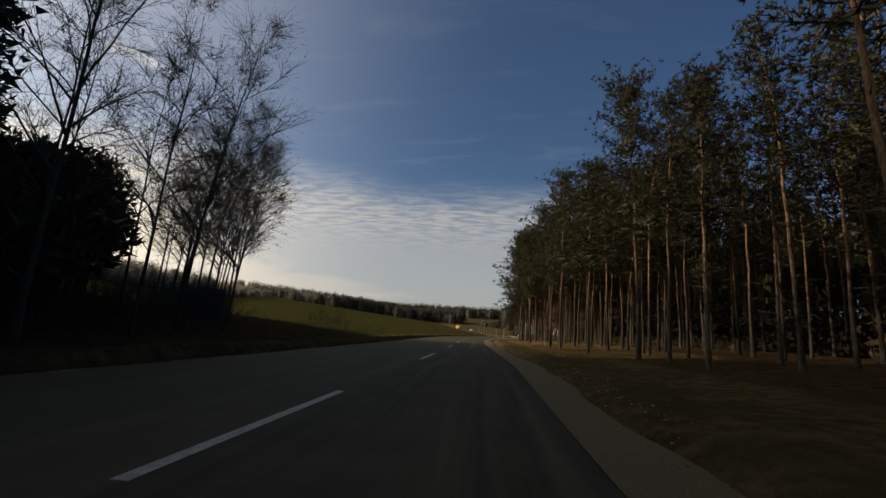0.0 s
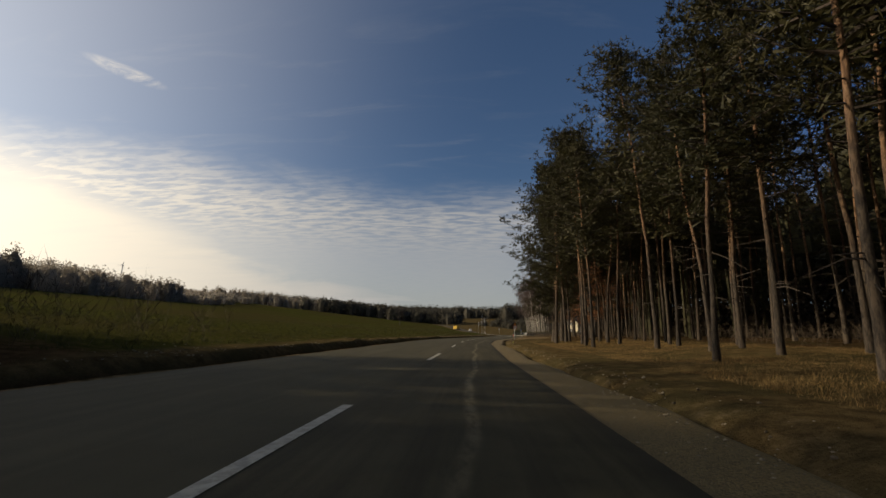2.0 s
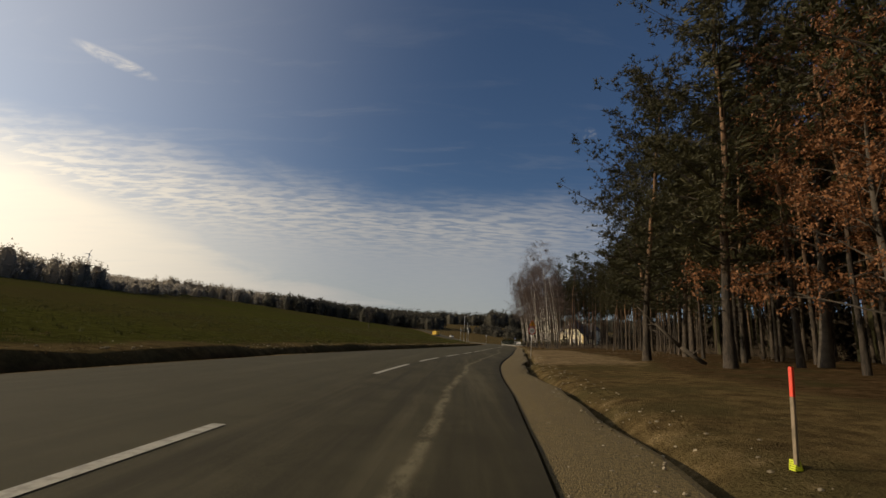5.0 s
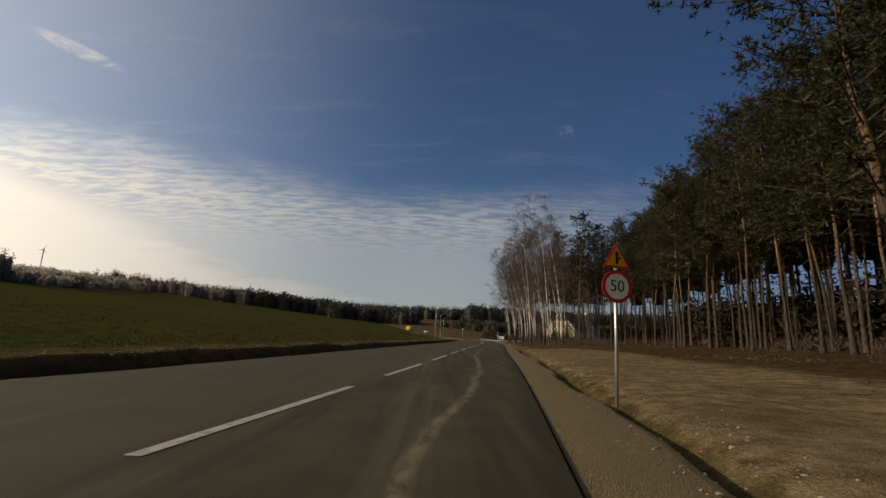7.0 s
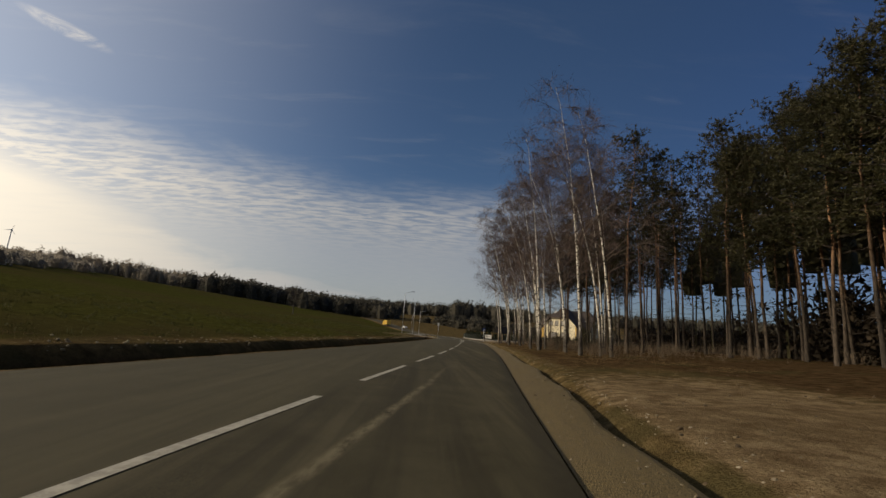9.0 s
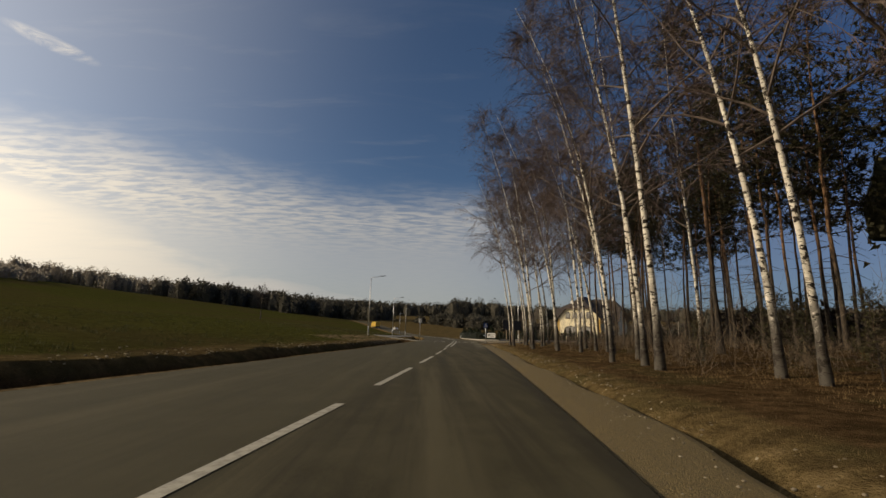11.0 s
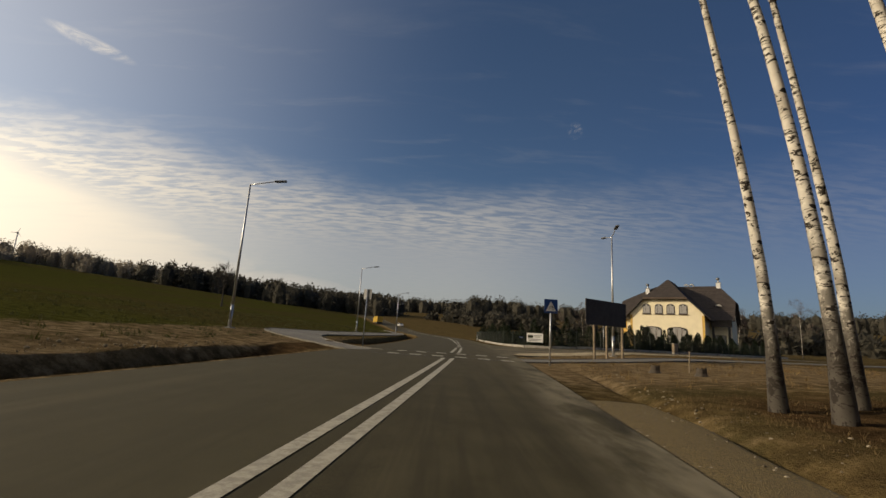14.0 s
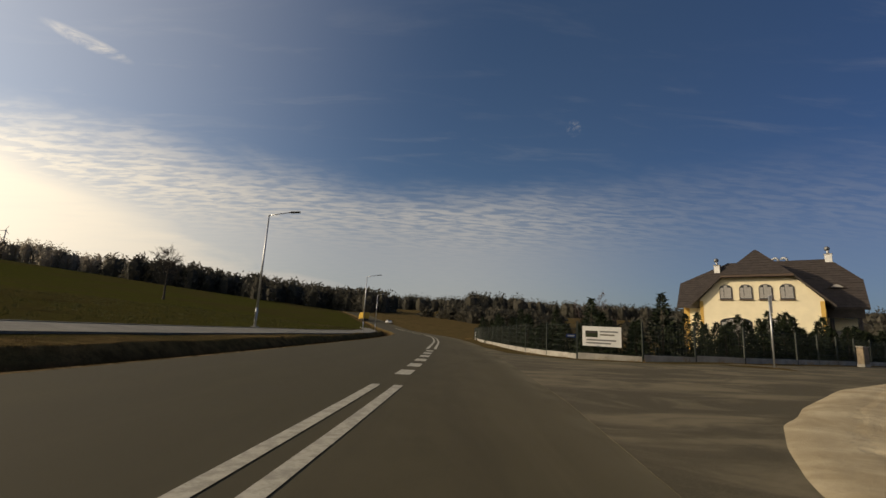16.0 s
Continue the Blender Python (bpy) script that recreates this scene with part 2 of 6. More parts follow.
def m_pine_bark(T, b, co):
    v = co.outputs["Object"]
    sep = T.add("ShaderNodeSeparateXYZ")
    T.put(sep.inputs[0], v)
    plates = T.noise(T.scaled(v, (5.0, 5.0, 1.3)), 2.4, 5, 0.65, 0.8)
    low = T.mix(T.span(plates, 0.38, 0.62), (0.020, 0.015, 0.011), (0.078, 0.058, 0.041))
    high = T.mix(T.span(plates, 0.35, 0.65), (0.105, 0.056, 0.030), (0.29, 0.165, 0.085))
    f = T.span(T.math("ADD", sep.outputs[2], T.math("MULTIPLY", T.math("SUBTRACT", T.noise(v, 0.9, 3), 0.5), 4.0)), 3.2, 7.2)
    info = T.add("ShaderNodeObjectInfo")
    tone = T.span(info.outputs["Random"], 0.0, 1.0, 0.5, 1.2, False)
    col = T.mix(f, low, high)
    grey = T.add("ShaderNodeCombineXYZ")
    for s in grey.inputs:
        T.put(s, tone)
    col = T.mix(1.0, col, grey.outputs[0], "MULTIPLY")
    T.put(b.inputs["Base Color"], col)
    b.inputs["Roughness"].default_value = 0.9
    bump(T, b, plates, 0.9, 0.04)


material("pine_bark", m_pine_bark)


def m_birch_bark(T, b, co):
    v = co.outputs["Object"]
    sep = T.add("ShaderNodeSeparateXYZ")
    T.put(sep.inputs[0], v)
    bands = T.noise(T.scaled(v, (2.6, 2.6, 6.0)), 1.5, 5, 0.7, 1.2)
    scars = T.noise(T.scaled(v, (2.2, 2.2, 3.4)), 1.7, 3, 0.6)
    white = T.mix(T.span(T.noise(v, 2.0, 4), 0.3, 0.7), (0.46, 0.42, 0.36), (0.72, 0.68, 0.60))
    mark = T.math("MAXIMUM", T.span(bands, 0.53, 0.575), T.span(scars, 0.565, 0.61))
    base = T.math("MULTIPLY", T.span(sep.outputs[2], 3.8, 0.4), T.span(T.noise(v, 5.0, 5, 0.7, 0.5), 0.38, 0.56))
    col = T.mix(T.math("MAXIMUM", T.math("MAXIMUM", mark, base), T.span(T.math("ADD", sep.outputs[2], T.math("MULTIPLY", T.noise(T.scaled(v, (2.0, 2.0, 0.6)), 4.0, 4, 0.7), 3.0)), 3.4, 2.4, 0.0, 0.92), clamp=True), white, (0.024, 0.019, 0.015))
    T.put(b.inputs["Base Color"], col)
    b.inputs["Roughness"].default_value = 0.75
    b.inputs["Specular IOR Level"].default_value = 0.2
    bump(T, b, bands, 0.5, 0.02)


material("birch_bark", m_birch_bark)


def m_leafy(dark, light, rough=0.6, through=0.25):
    def build(T, b, co):
        g = T.add("ShaderNodeNewGeometry")
        info = T.add("ShaderNodeObjectInfo")
        n = T.noise(co.outputs["Object"], 0.8, 3, 0.6)
        f = T.math("ADD", T.math("MULTIPLY", g.outputs["Random Per Island"], 0.55), T.math("MULTIPLY", n, 0.55))
        f = T.math("ADD", f, T.math("MULTIPLY", T.math("SUBTRACT", info.outputs["Random"], 0.5), 0.35))
        col = T.mix(T.span(f, 0.2, 0.9), dark, light)
        T.put(b.inputs["Base Color"], col)
        b.inputs["Roughness"].default_value = rough
        b.inputs["Specular IOR Level"].default_value = 0.25
        if through:
            tr = T.add("ShaderNodeBsdfTranslucent")
            T.put(tr.inputs[0], col)
            mx = T.add("ShaderNodeMixShader")
            mx.inputs[0].default_value = through
            T.put(mx.inputs[1], b.outputs[0])
            T.put(mx.inputs[2], tr.outputs[0])
            out = [n for n in T.t.nodes if n.bl_idname == "ShaderNodeOutputMaterial"][0]
            T.put(out.inputs[0], mx.outputs[0])
    return build


material("pine_needles", m_leafy((0.026, 0.027, 0.011), (0.066, 0.060, 0.025)))
material("spruce_needles", m_leafy((0.010, 0.016, 0.009), (0.035, 0.048, 0.022)))
material("oak_leaves", m_leafy((0.105, 0.046, 0.021), (0.27, 0.122, 0.054)))
material("dry_grass", m_leafy((0.13, 0.083, 0.032), (0.35, 0.232, 0.095), 0.8))
material("matted_grass", m_leafy((0.060, 0.041, 0.020), (0.17, 0.115, 0.050), 0.85))
material("green_grass", m_leafy((0.026, 0.030, 0.007), (0.075, 0.074, 0.022), 0.8))
# distant pines: haze put into the colour, greyer and paler than near needles
material("far_wood_hazed", m_leafy((0.060, 0.057, 0.045), (0.12, 0.11, 0.086), 0.9, 0.4))
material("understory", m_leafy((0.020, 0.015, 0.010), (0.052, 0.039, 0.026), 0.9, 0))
# far leafless woods: twig colour lifted well above bark to paint in haze
material("far_bare_hazed", m_leafy((0.19, 0.17, 0.14), (0.38, 0.34, 0.28), 0.9, 0.65))
plain("birch_twig", (0.115, 0.078, 0.068), 0.8, 0, 0.5, 2.0, 0)
plain("bare_bark", (0.075, 0.060, 0.045), 0.9, 0, 0.5, 4.0, 0.4)
plain("brush_twig", (0.13, 0.095, 0.062), 0.9, 0, 0.5, 2.0, 0)
plain("galvanised", (0.55, 0.56, 0.57), 0.42, 0.75, 0.25, 5.0)
plain("sign_back", (0.20, 0.205, 0.21), 0.5, 0.55, 0.2, 4.0)
plain("sign_blue", (0.012, 0.06, 0.23), 0.4, 0, 0.15, 4.0, 0)
plain("sign_white", (0.72, 0.72, 0.70), 0.45, 0, 0.1, 4.0, 0)
plain("sign_red", (0.42, 0.02, 0.015), 0.4, 0, 0.15, 4.0, 0)
plain("sign_yellow", (0.72, 0.34, 0.03), 0.4, 0, 0.15, 4.0, 0)
plain("black", (0.012, 0.012, 0.012), 0.5, 0, 0.2, 4.0, 0)


def m_stone(T, b, co):
    g = T.add("ShaderNodeNewGeometry")
    n = T.noise(co.outputs["Object"], 30.0, 3)
    tone = T.math("ADD", T.math("MULTIPLY", T.math("POWER", g.outputs["Random Per Island"], 1.5), 0.9), T.math("MULTIPLY", n, 0.2))
    T.put(b.inputs["Base Color"], T.mix(tone, (0.075, 0.054, 0.028), (0.34, 0.29, 0.21)))
    b.inputs["Roughness"].default_value = 0.9


material("stone", m_stone)
plain("clod", (0.115, 0.080, 0.042), 0.95, 0, 0.5, 6.0, 0.5)
plain("stubble", (0.27, 0.225, 0.14), 0.95, 0, 0.5, 3.0, 0.4)
plain("paving", (0.19, 0.175, 0.14), 0.85, 0, 0.35, 1.2, 0.4)
plain("concrete", (0.36, 0.34, 0.30), 0.85, 0, 0.35, 2.0, 0.4)
plain("old_wood", (0.30, 0.235, 0.16), 0.85, 0, 0.5, 5.0, 0.4)
plain("plaster", (0.80, 0.72, 0.52), 0.9, 0, 0.10, 0.8, 0.3)
plain("ochre", (0.62, 0.40, 0.11), 0.9, 0, 0.15, 1.5, 0.3)
plain("roof_tile", (0.052, 0.041, 0.036), 0.75, 0, 0.35, 2.0, 0.4)
plain("frame_brown", (0.085, 0.055, 0.038), 0.5, 0, 0.2, 3.0, 0)
plain("curtain", (0.34, 0.33, 0.32), 0.9, 0, 0.25, 6.0, 0.2)
plain("board_dark", (0.045, 0.038, 0.034), 0.75, 0, 0.4, 2.0, 0.3)
plain("bright_yellow", (0.50, 0.32, 0.04), 0.5, 0, 0.15, 2.0, 0)
plain("neon_tape", (0.55, 0.62, 0.03), 0.6, 0, 0.15, 6.0, 0)
plain("neon_red", (0.75, 0.06, 0.03), 0.6, 0, 0.15, 6.0, 0)
plain("car_white", (0.70, 0.70, 0.70), 0.3, 0, 0.1, 2.0, 0)
plain("rubber", (0.02, 0.02, 0.02), 0.8, 0, 0.3, 6.0, 0)
plain("wire_green", (0.012, 0.020, 0.014), 0.6, 0.0, 0.3, 6.0, 0)


def m_glass(T, b, co):
    b.inputs["Base Color"].default_value = (0.03, 0.035, 0.04, 1)
    b.inputs["Roughness"].default_value = 0.08
    b.inputs["Specular IOR Level"].default_value = 0.6


material("dark_glass", m_glass)



def m_dusty(T, b, co):
    v = co.outputs["Object"]
    grain = T.noise(v, 80.0, 3, 0.7)
    swirl = T.noise(T.scaled(v, (0.5, 0.9, 1.0), (0, 0, 0.5)), 0.8, 5, 0.65, 1.2)
    col = T.mix(T.span(grain, 0.3, 0.75), (0.062, 0.053, 0.033), (0.112, 0.095, 0.060))
    col = T.mix(T.span(swirl, 0.42, 0.66, 0.0, 0.8), col, (0.190, 0.158, 0.100))
    T.put(b.inputs["Base Color"], col)
    b.inputs["Roughness"].default_value = 0.9
    b.inputs["Specular IOR Level"].default_value = 0.15
    bump(T, b, grain, 0.5, 0.006)


material("asphalt_dusty", m_dusty)

# ---- mesh helpers ----


def mesh_of(name, V, F, mat, smooth=False):
    me = bpy.data.meshes.new(name)
    me.from_pydata([tuple(v) for v in np.asarray(V).tolist()], [], [tuple(f) for f in (F.tolist() if isinstance(F, np.ndarray) else F)])
    me.materials.append(MATS[mat])
    if smooth:
        me.polygons.foreach_set("use_smooth", [True] * len(me.polygons))
    me.update()
    return me


def mesh_part(name, me, parent=None, label="", m=None):
    ob = new(name, me)
    if parent is not None:
        ob.parent = parent
    if m is not None:
        ob.matrix_basis = m
    return tagged(ob, label)


def part(name, bm, mat, parent=None, label="", m=None, smooth=False):
    """One bmesh becomes ONE mesh object, under a thing or a part."""
    me = bpy.data.meshes.new(name)
    bm.to_mesh(me)
    bm.free()
    me.materials.append(MATS[mat])
    if smooth:
        me.polygons.foreach_set("use_smooth", [True] * len(me.polygons))
    return mesh_part(name, me, parent, label, m)


def root(name, label, category, group="", m=None, kind=""):
    ob = new(name)
    ob.empty_display_size = 0.2
    if m is not None:
        ob.matrix_basis = m
    return tagged(ob, label, category, group, kind)


def box(bm, x0, x1, y0, y1, z0, z1, bevel=0.0):
    r = bmesh.ops.create_cube(bm, size=1.0, matrix=Matrix.LocRotScale(((x0 + x1) / 2, (y0 + y1) / 2, (z0 + z1) / 2), None, (x1 - x0, y1 - y0, z1 - z0)))
    if bevel:
        es = {e for v in r["verts"] for e in v.link_edges}
        bmesh.ops.bevel(bm, geom=list(es), offset=bevel, segments=1, affect="EDGES")


def bm_box(*a, **k):
    bm = bmesh.new()
    box(bm, *a, **k)
    return bm


def rod(bm, a, b, r0, r1=None, n=10):
    a, b = Vector(a), Vector(b)
    q = (b - a).to_track_quat("Z", "Y").to_matrix().to_4x4()
    bmesh.ops.create_cone(bm, cap_ends=True, segments=n, radius1=r0, radius2=r0 if r1 is None else r1, depth=(b - a).length, matrix=Matrix.Translation((a + b) / 2) @ q)


def bm_rod(*a, **k):
    bm = bmesh.new()
    rod(bm, *a, **k)
    return bm


class Soup:
    """Gathers vertices and faces of many tubes or blades for one mesh."""

    def __init__(self):
        self.V, self.F, self.n = [], [], 0

    def add(self, V, F):
        V = np.asarray(V, float).reshape(-1, 3)
        self.V.append(V)
        self.F.extend((np.asarray(F) + self.n).tolist())
        self.n += len(V)

    def tube(self, pts, rad, k=6):
        pts = np.asarray(pts, float)
        d = np.gradient(pts, axis=0)
        d /= np.linalg.norm(d, axis=1)[:, None] + 1e-9
        ref = np.array([1.0, 0.0, 0.0]) if abs(d[0][0]) < 0.8 else np.array([0.0, 1.0, 0.0])
        u = np.cross(d, ref)
        u /= np.linalg.norm(u, axis=1)[:, None] + 1e-9
        w = np.cross(d, u)
        a = np.arange(k) * 2 * np.pi / k
        ring = pts[:, None] + np.asarray(rad)[:, None, None] * (np.cos(a)[None, :, None] * u[:, None] + np.sin(a)[None, :, None] * w[:, None])
        m = len(pts)
        i, j = np.meshgrid(np.arange(m - 1), np.arange(k), indexing="ij")
        j2 = (j + 1) % k
        F = np.stack([i * k + j, i * k + j2, (i + 1) * k + j2, (i + 1) * k + j], -1).reshape(-1, 4)
        self.add(ring.reshape(-1, 3), F)

    def blades(self, base, tip, width, rng):
        """Thin triangles from base to tip."""
        base, tip = np.asarray(base), np.asarray(tip)
        d = tip - base
        r = rng.normal(size=d.shape)
        s = np.cross(d, r)
        s *= (np.asarray(width) / (np.linalg.norm(s, axis=1) + 1e-9))[:, None] / 2
        V = np.stack([base - s, base + s, tip], 1).reshape(-1, 3)
        self.add(V, np.arange(len(V)).reshape(-1, 3))

    def mesh(self, name, mat, smooth=False):
        return mesh_of(name, np.concatenate(self.V), self.F, mat, smooth)


# ---- the lie of the land ----
YC = np.array([-60, -8, 5, 20, 35, 48, 62, 75, 94.5, 105, 118.5, 133.5, 144, 157.5, 170.6, 179, 193, 206, 212, 233, 250, 270, 300, 350, 400, 500, 700], float)
XC = np.array([-2.2, -1.9, -1.62, -1.5, -1.52, -1.5, -1.38, -0.8, 2.1, 3.5, 5.2, 7.4, 8.75, 10.25, 11.5, 12.3, 13.55, 14.42, 14.6, 14.7, 14.1, 12.4, 8, -4, -20, -62, -170], float)
_fine = np.arange(-60, 700.5, 0.5)
_smooth = np.convolve(np.pad(np.interp(_fine, YC, XC), 12, mode="reflect", reflect_type="odd"), np.ones(25) / 25, "valid")


def xc(y):
    """The road's centre line."""
    return np.interp(y, _fine, _smooth)


def smooth(a, b, x):
    t = np.clip((x - a) / (b - a), 0, 1)
    return t * t * (3 - 2 * t)


def widen(y):
    """How far the asphalt's right edge lies beyond 2.9 m from the centre line."""
    return np.interp(y, [-60, 6, 15, 33, 57, 62, 66, 95, 130, 180], [0.5, 0.46, 0.12, -0.26, -0.22, 0.02, 0.15, 0.18, 0.2, 0.15])


def wander(y):
    """How far the ragged outer edge of the gravel strays from its mean line."""
    return 0.10 * np.sin(y * 0.31) + 0.07 * np.sin(y * 0.83 + 1.0) + 0.035 * np.sin(y * 2.1 + 2.0)


def ground_z(x, y):
    x, y = np.asarray(x, float), np.asarray(y, float)
    d = x - xc(y)
    d = np.where(d > 2, d - widen(y) - wander(y) * smooth(3.3, 3.9, d), d)
    wood = np.interp(d, [0, 2.9, 3.98, 4.06, 4.22, 4.5, 4.9, 21.5, 60], [-.06, -.06, -.09, -.27, -.27, -.08, 0.02, .9, .9])
    open_ = np.interp(d, [0, 2.9, 4.0, 5, 12, 60], [-.06, -.06, -.04, 0, .2, .1])
    k = smooth(183, 196, y)
    right = wood * (1 - k) + open_ * k
    a = np.interp(-d, [0, 4.9, 5.25, 5.8, 6.45, 7.2, 8.3, 12, 215, 400], [-.06, -.06, -.03, -.68, -.72, .14, .2, .55, 17.0, 18])
    b = np.interp(-d, [0, 4.9, 8.3, 12, 215, 400], [-.06, -.03, .22, .55, 17.0, 18])
    q = smooth(190, 194, y) * (1 - smooth(201, 207, y))
    left = a * (1 - q) + b * q
    r = np.hypot((x - 10) * 0.8, np.maximum(0, y - 150))
    rise = 0.05 * np.maximum(0, r - 120) * smooth(120, 300, r)
    return np.where(d > 0, right, left) + np.minimum(rise, 42)


def gz(x, y):
    return float(ground_z(x, y))


def make_ground():
    ys = np.concatenate([np.linspace(-600, -60, 12)[:-1], np.arange(-60, 260, 1.5), 260 + np.cumsum(np.linspace(1.5, 60, 70))])
    near = [0, 2.0, 2.85, 3.2, 4.0, 4.2, 4.4, 4.65, 4.9, 5.2, 5.5, 5.8, 6.1, 6.4, 6.7, 7.0, 7.5, 8, 9, 10, 11, 12, 13.5, 15, 17, 19, 21.5, 24, 28, 33, 40, 50, 62, 78, 96, 120, 150, 190, 240, 310, 400, 520, 700, 950, 1300, 1800, 2600]
    near = np.unique(np.concatenate([near, [3.6, 4.1, 4.7, 5.05, 5.25, 7.3], np.arange(3.7, 5.0, 0.08)]))
    ds = np.concatenate([-near[::-1][:-1], near])
    D, Y = np.meshgrid(ds, ys)
    w = 1 - smooth(150, 600, np.abs(D))
    Xr = np.interp(Y, _fine, _smooth) * w + D
    d = Xr - xc(Y)
    Z = ground_z(Xr, Y)
    rough = np.array([noise.fractal(Vector((x * 0.25, y * 0.25, 0)), 0.8, 2.0, 4) for x, y in zip(Xr.ravel(), Y.ravel())]).reshape(Xr.shape)
    clear = smooth(4.0, 7.5, np.abs(d))
    calm = smooth(186, 193, Y) * (1 - smooth(300, 330, Y)) * (1 - smooth(22, 40, np.abs(d)))
    Z = Z + rough * 0.10 * clear * (1 - 0.85 * calm)
    bank = smooth(-8.8, -6.7, d) * smooth(-5.3, -5.9, d)
    Z = Z + rough * 0.12 * bank
    n, m = Xr.shape
    i, j = np.meshgrid(np.arange(n - 1), np.arange(m - 1), indexing="ij")
    F = np.stack([i * m + j, i * m + j + 1, (i + 1) * m + j + 1, (i + 1) * m + j], -1).reshape(-1, 4)
    me = mesh_of("ground", np.stack([Xr, Y, Z], -1).reshape(-1, 3), F, "ground", True)
    field = smooth(-7.4, -10.0, d)
    sandy = smooth(72, 84, Y) * (1 - smooth(118, 132, Y)) * smooth(4.2, 5.2, d) * (1 - smooth(8.0, 12.5, d))
    sandy = np.maximum(sandy, smooth(182, 190, Y) * (1 - smooth(203, 209, Y)) * smooth(2.6, 3.4, d) * (1 - smooth(22, 30, d)) * 0.8)
    sandy = np.maximum(sandy, 0.62 * smooth(172, 180, Y) * (1 - smooth(204, 210, Y)) * smooth(-14, -12, d) * smooth(-6.4, -7.2, d))
    sandy = np.maximum(sandy, 0.3 * smooth(4.0, 4.3, d) * (1 - smooth(4.8, 5.6, d)))
    sandy = np.maximum(sandy, 0.5 * smooth(-5.6, -5.2, d) * (1 - smooth(-4.0, -3.0, d)))
    litter = np.maximum(smooth(7.5, 10.5, d), smooth(4.8, 6.0, d) * smooth(122, 134, Y)) * (1 - smooth(182, 190, Y)) * (1 - sandy) * 0.85
    litter = np.maximum(litter, smooth(-7.2, -6.6, d) * smooth(-5.3, -5.7, d) * 1.0)
    litter = np.maximum(litter, smooth(-6, -9, d) * (1 - smooth(24, 34, Y)) * 0.9 * (1 - smooth(-25, -40, d)))
    litter = litter * (1 - 0.8 * smooth(12, 16, Y) * (1 - smooth(50, 62, Y)) * smooth(6.2, 7.5, d) * (1 - smooth(13, 18, d)))
    zone = np.stack([field, sandy, litter, np.ones_like(field)], -1).reshape(-1, 4)
    at = me.attributes.new("zone", "FLOAT_COLOR", "POINT")
    at.data.foreach_set("color", zone.astype(np.float32).ravel())
    return tagged(new("ground", me), "rough ground of dry grass, sand and green field", "ground", kind="structure")


ground = make_ground()


def strip(name, y0, y1, step, cols, mat, label, category, base=lambda x, y: 0.0, ragged=False):
    """A sheet along the road. cols: pairs of offset from the centre line and height."""
    ys = np.arange(y0, y1 + step / 2, step)
    V, UV = [], []
    for y in ys:
        c = float(xc(y))
        for d, z in cols:
            e = d + float(widen(y)) if d > 2 else d
            e += float(wander(y)) * float(smooth(3.3, 3.9, d)) if ragged else 0.0
            V.append((c + e, y, z + base(c + e, y)))
            UV.append((d, y))
    m = len(cols)
    F = [(i * m + j, i * m + j + 1, (i + 1) * m + j + 1, (i + 1) * m + j) for i in range(len(ys) - 1) for j in range(m - 1)]
    me = mesh_of(name, np.array(V), F, mat)
    uv = me.uv_layers.new(name="UVMap")
    for poly in me.polygons:
        for li in poly.loop_indices:
            uv.data[li].uv = UV[me.loops[li].vertex_index]
    return tagged(new(name, me), label, category, kind="structure")


def rise(x, y):
    r = np.hypot((x - 10) * 0.8, max(0, y - 150))
    return float(min(0.05 * max(0, r - 120) * smooth(120, 300, r), 42))


road = strip("road", -60, 430, 1.0, [(-4.95, -0.08), (-4.9, 0.0), (-2.0, 0.012), (0, 0.02), (1.5, 0.012), (2.85, 0.0), (2.9, -0.08)], "asphalt", "grey worn asphalt country road with two lanes", "road", rise)
shoulder = strip("gravel_shoulder", -60, 184, 0.5, [(2.89, -0.03), (3.2, -0.022), (3.6, -0.03), (3.85, -0.045), (3.95, -0.07), (4.02, -0.2)], "gravel", "pale gravel shoulder along the asphalt edge", "gravel shoulder", ragged=True)


# ---- road markings ----
def sheet_on_road(name, pts, lift, parent, mat="road_paint"):
    """A thin slab of paint with the outline pts, a few millimetres above the asphalt."""
    n = len(pts)
    V = [(x, y, lift + crown(x, y)) for x, y in pts] + [(x, y, lift - 0.004 + crown(x, y)) for x, y in pts]
    F = [tuple(range(n))] + [(i, i + n, (i + 1) % n + n, (i + 1) % n) for i in range(n)]
    return mesh_part(name, mesh_of(name, np.array(V), F, mat), parent)


def crown(x, y):
    d = x - float(xc(y))
    return float(np.interp(d, [-4.1, -2.0, 0, 1.5, 2.85], [0, 0.012, 0.02, 0.012, 0])) + rise(x, y)


def line_piece(name, y0, y1, off, width, parent, lift=0.006):
    ys = np.linspace(y0, y1, max(2, int((y1 - y0) / 1.5) + 1))
    a = [(float(xc(y)) + off - width / 2, float(y)) for y in ys]
    b = [(float(xc(y)) + off + width / 2, float(y)) for y in ys[::-1]]
    n = len(ys)
    V = [(x, y, lift + crown(x, y)) for x, y in a + b]
    F = [(i, 2 * n - 1 - i, 2 * n - 2 - i, i + 1) for i in range(n - 1)]
    return mesh_part(name, mesh_of(name, np.array(V), F, "road_paint"), parent)


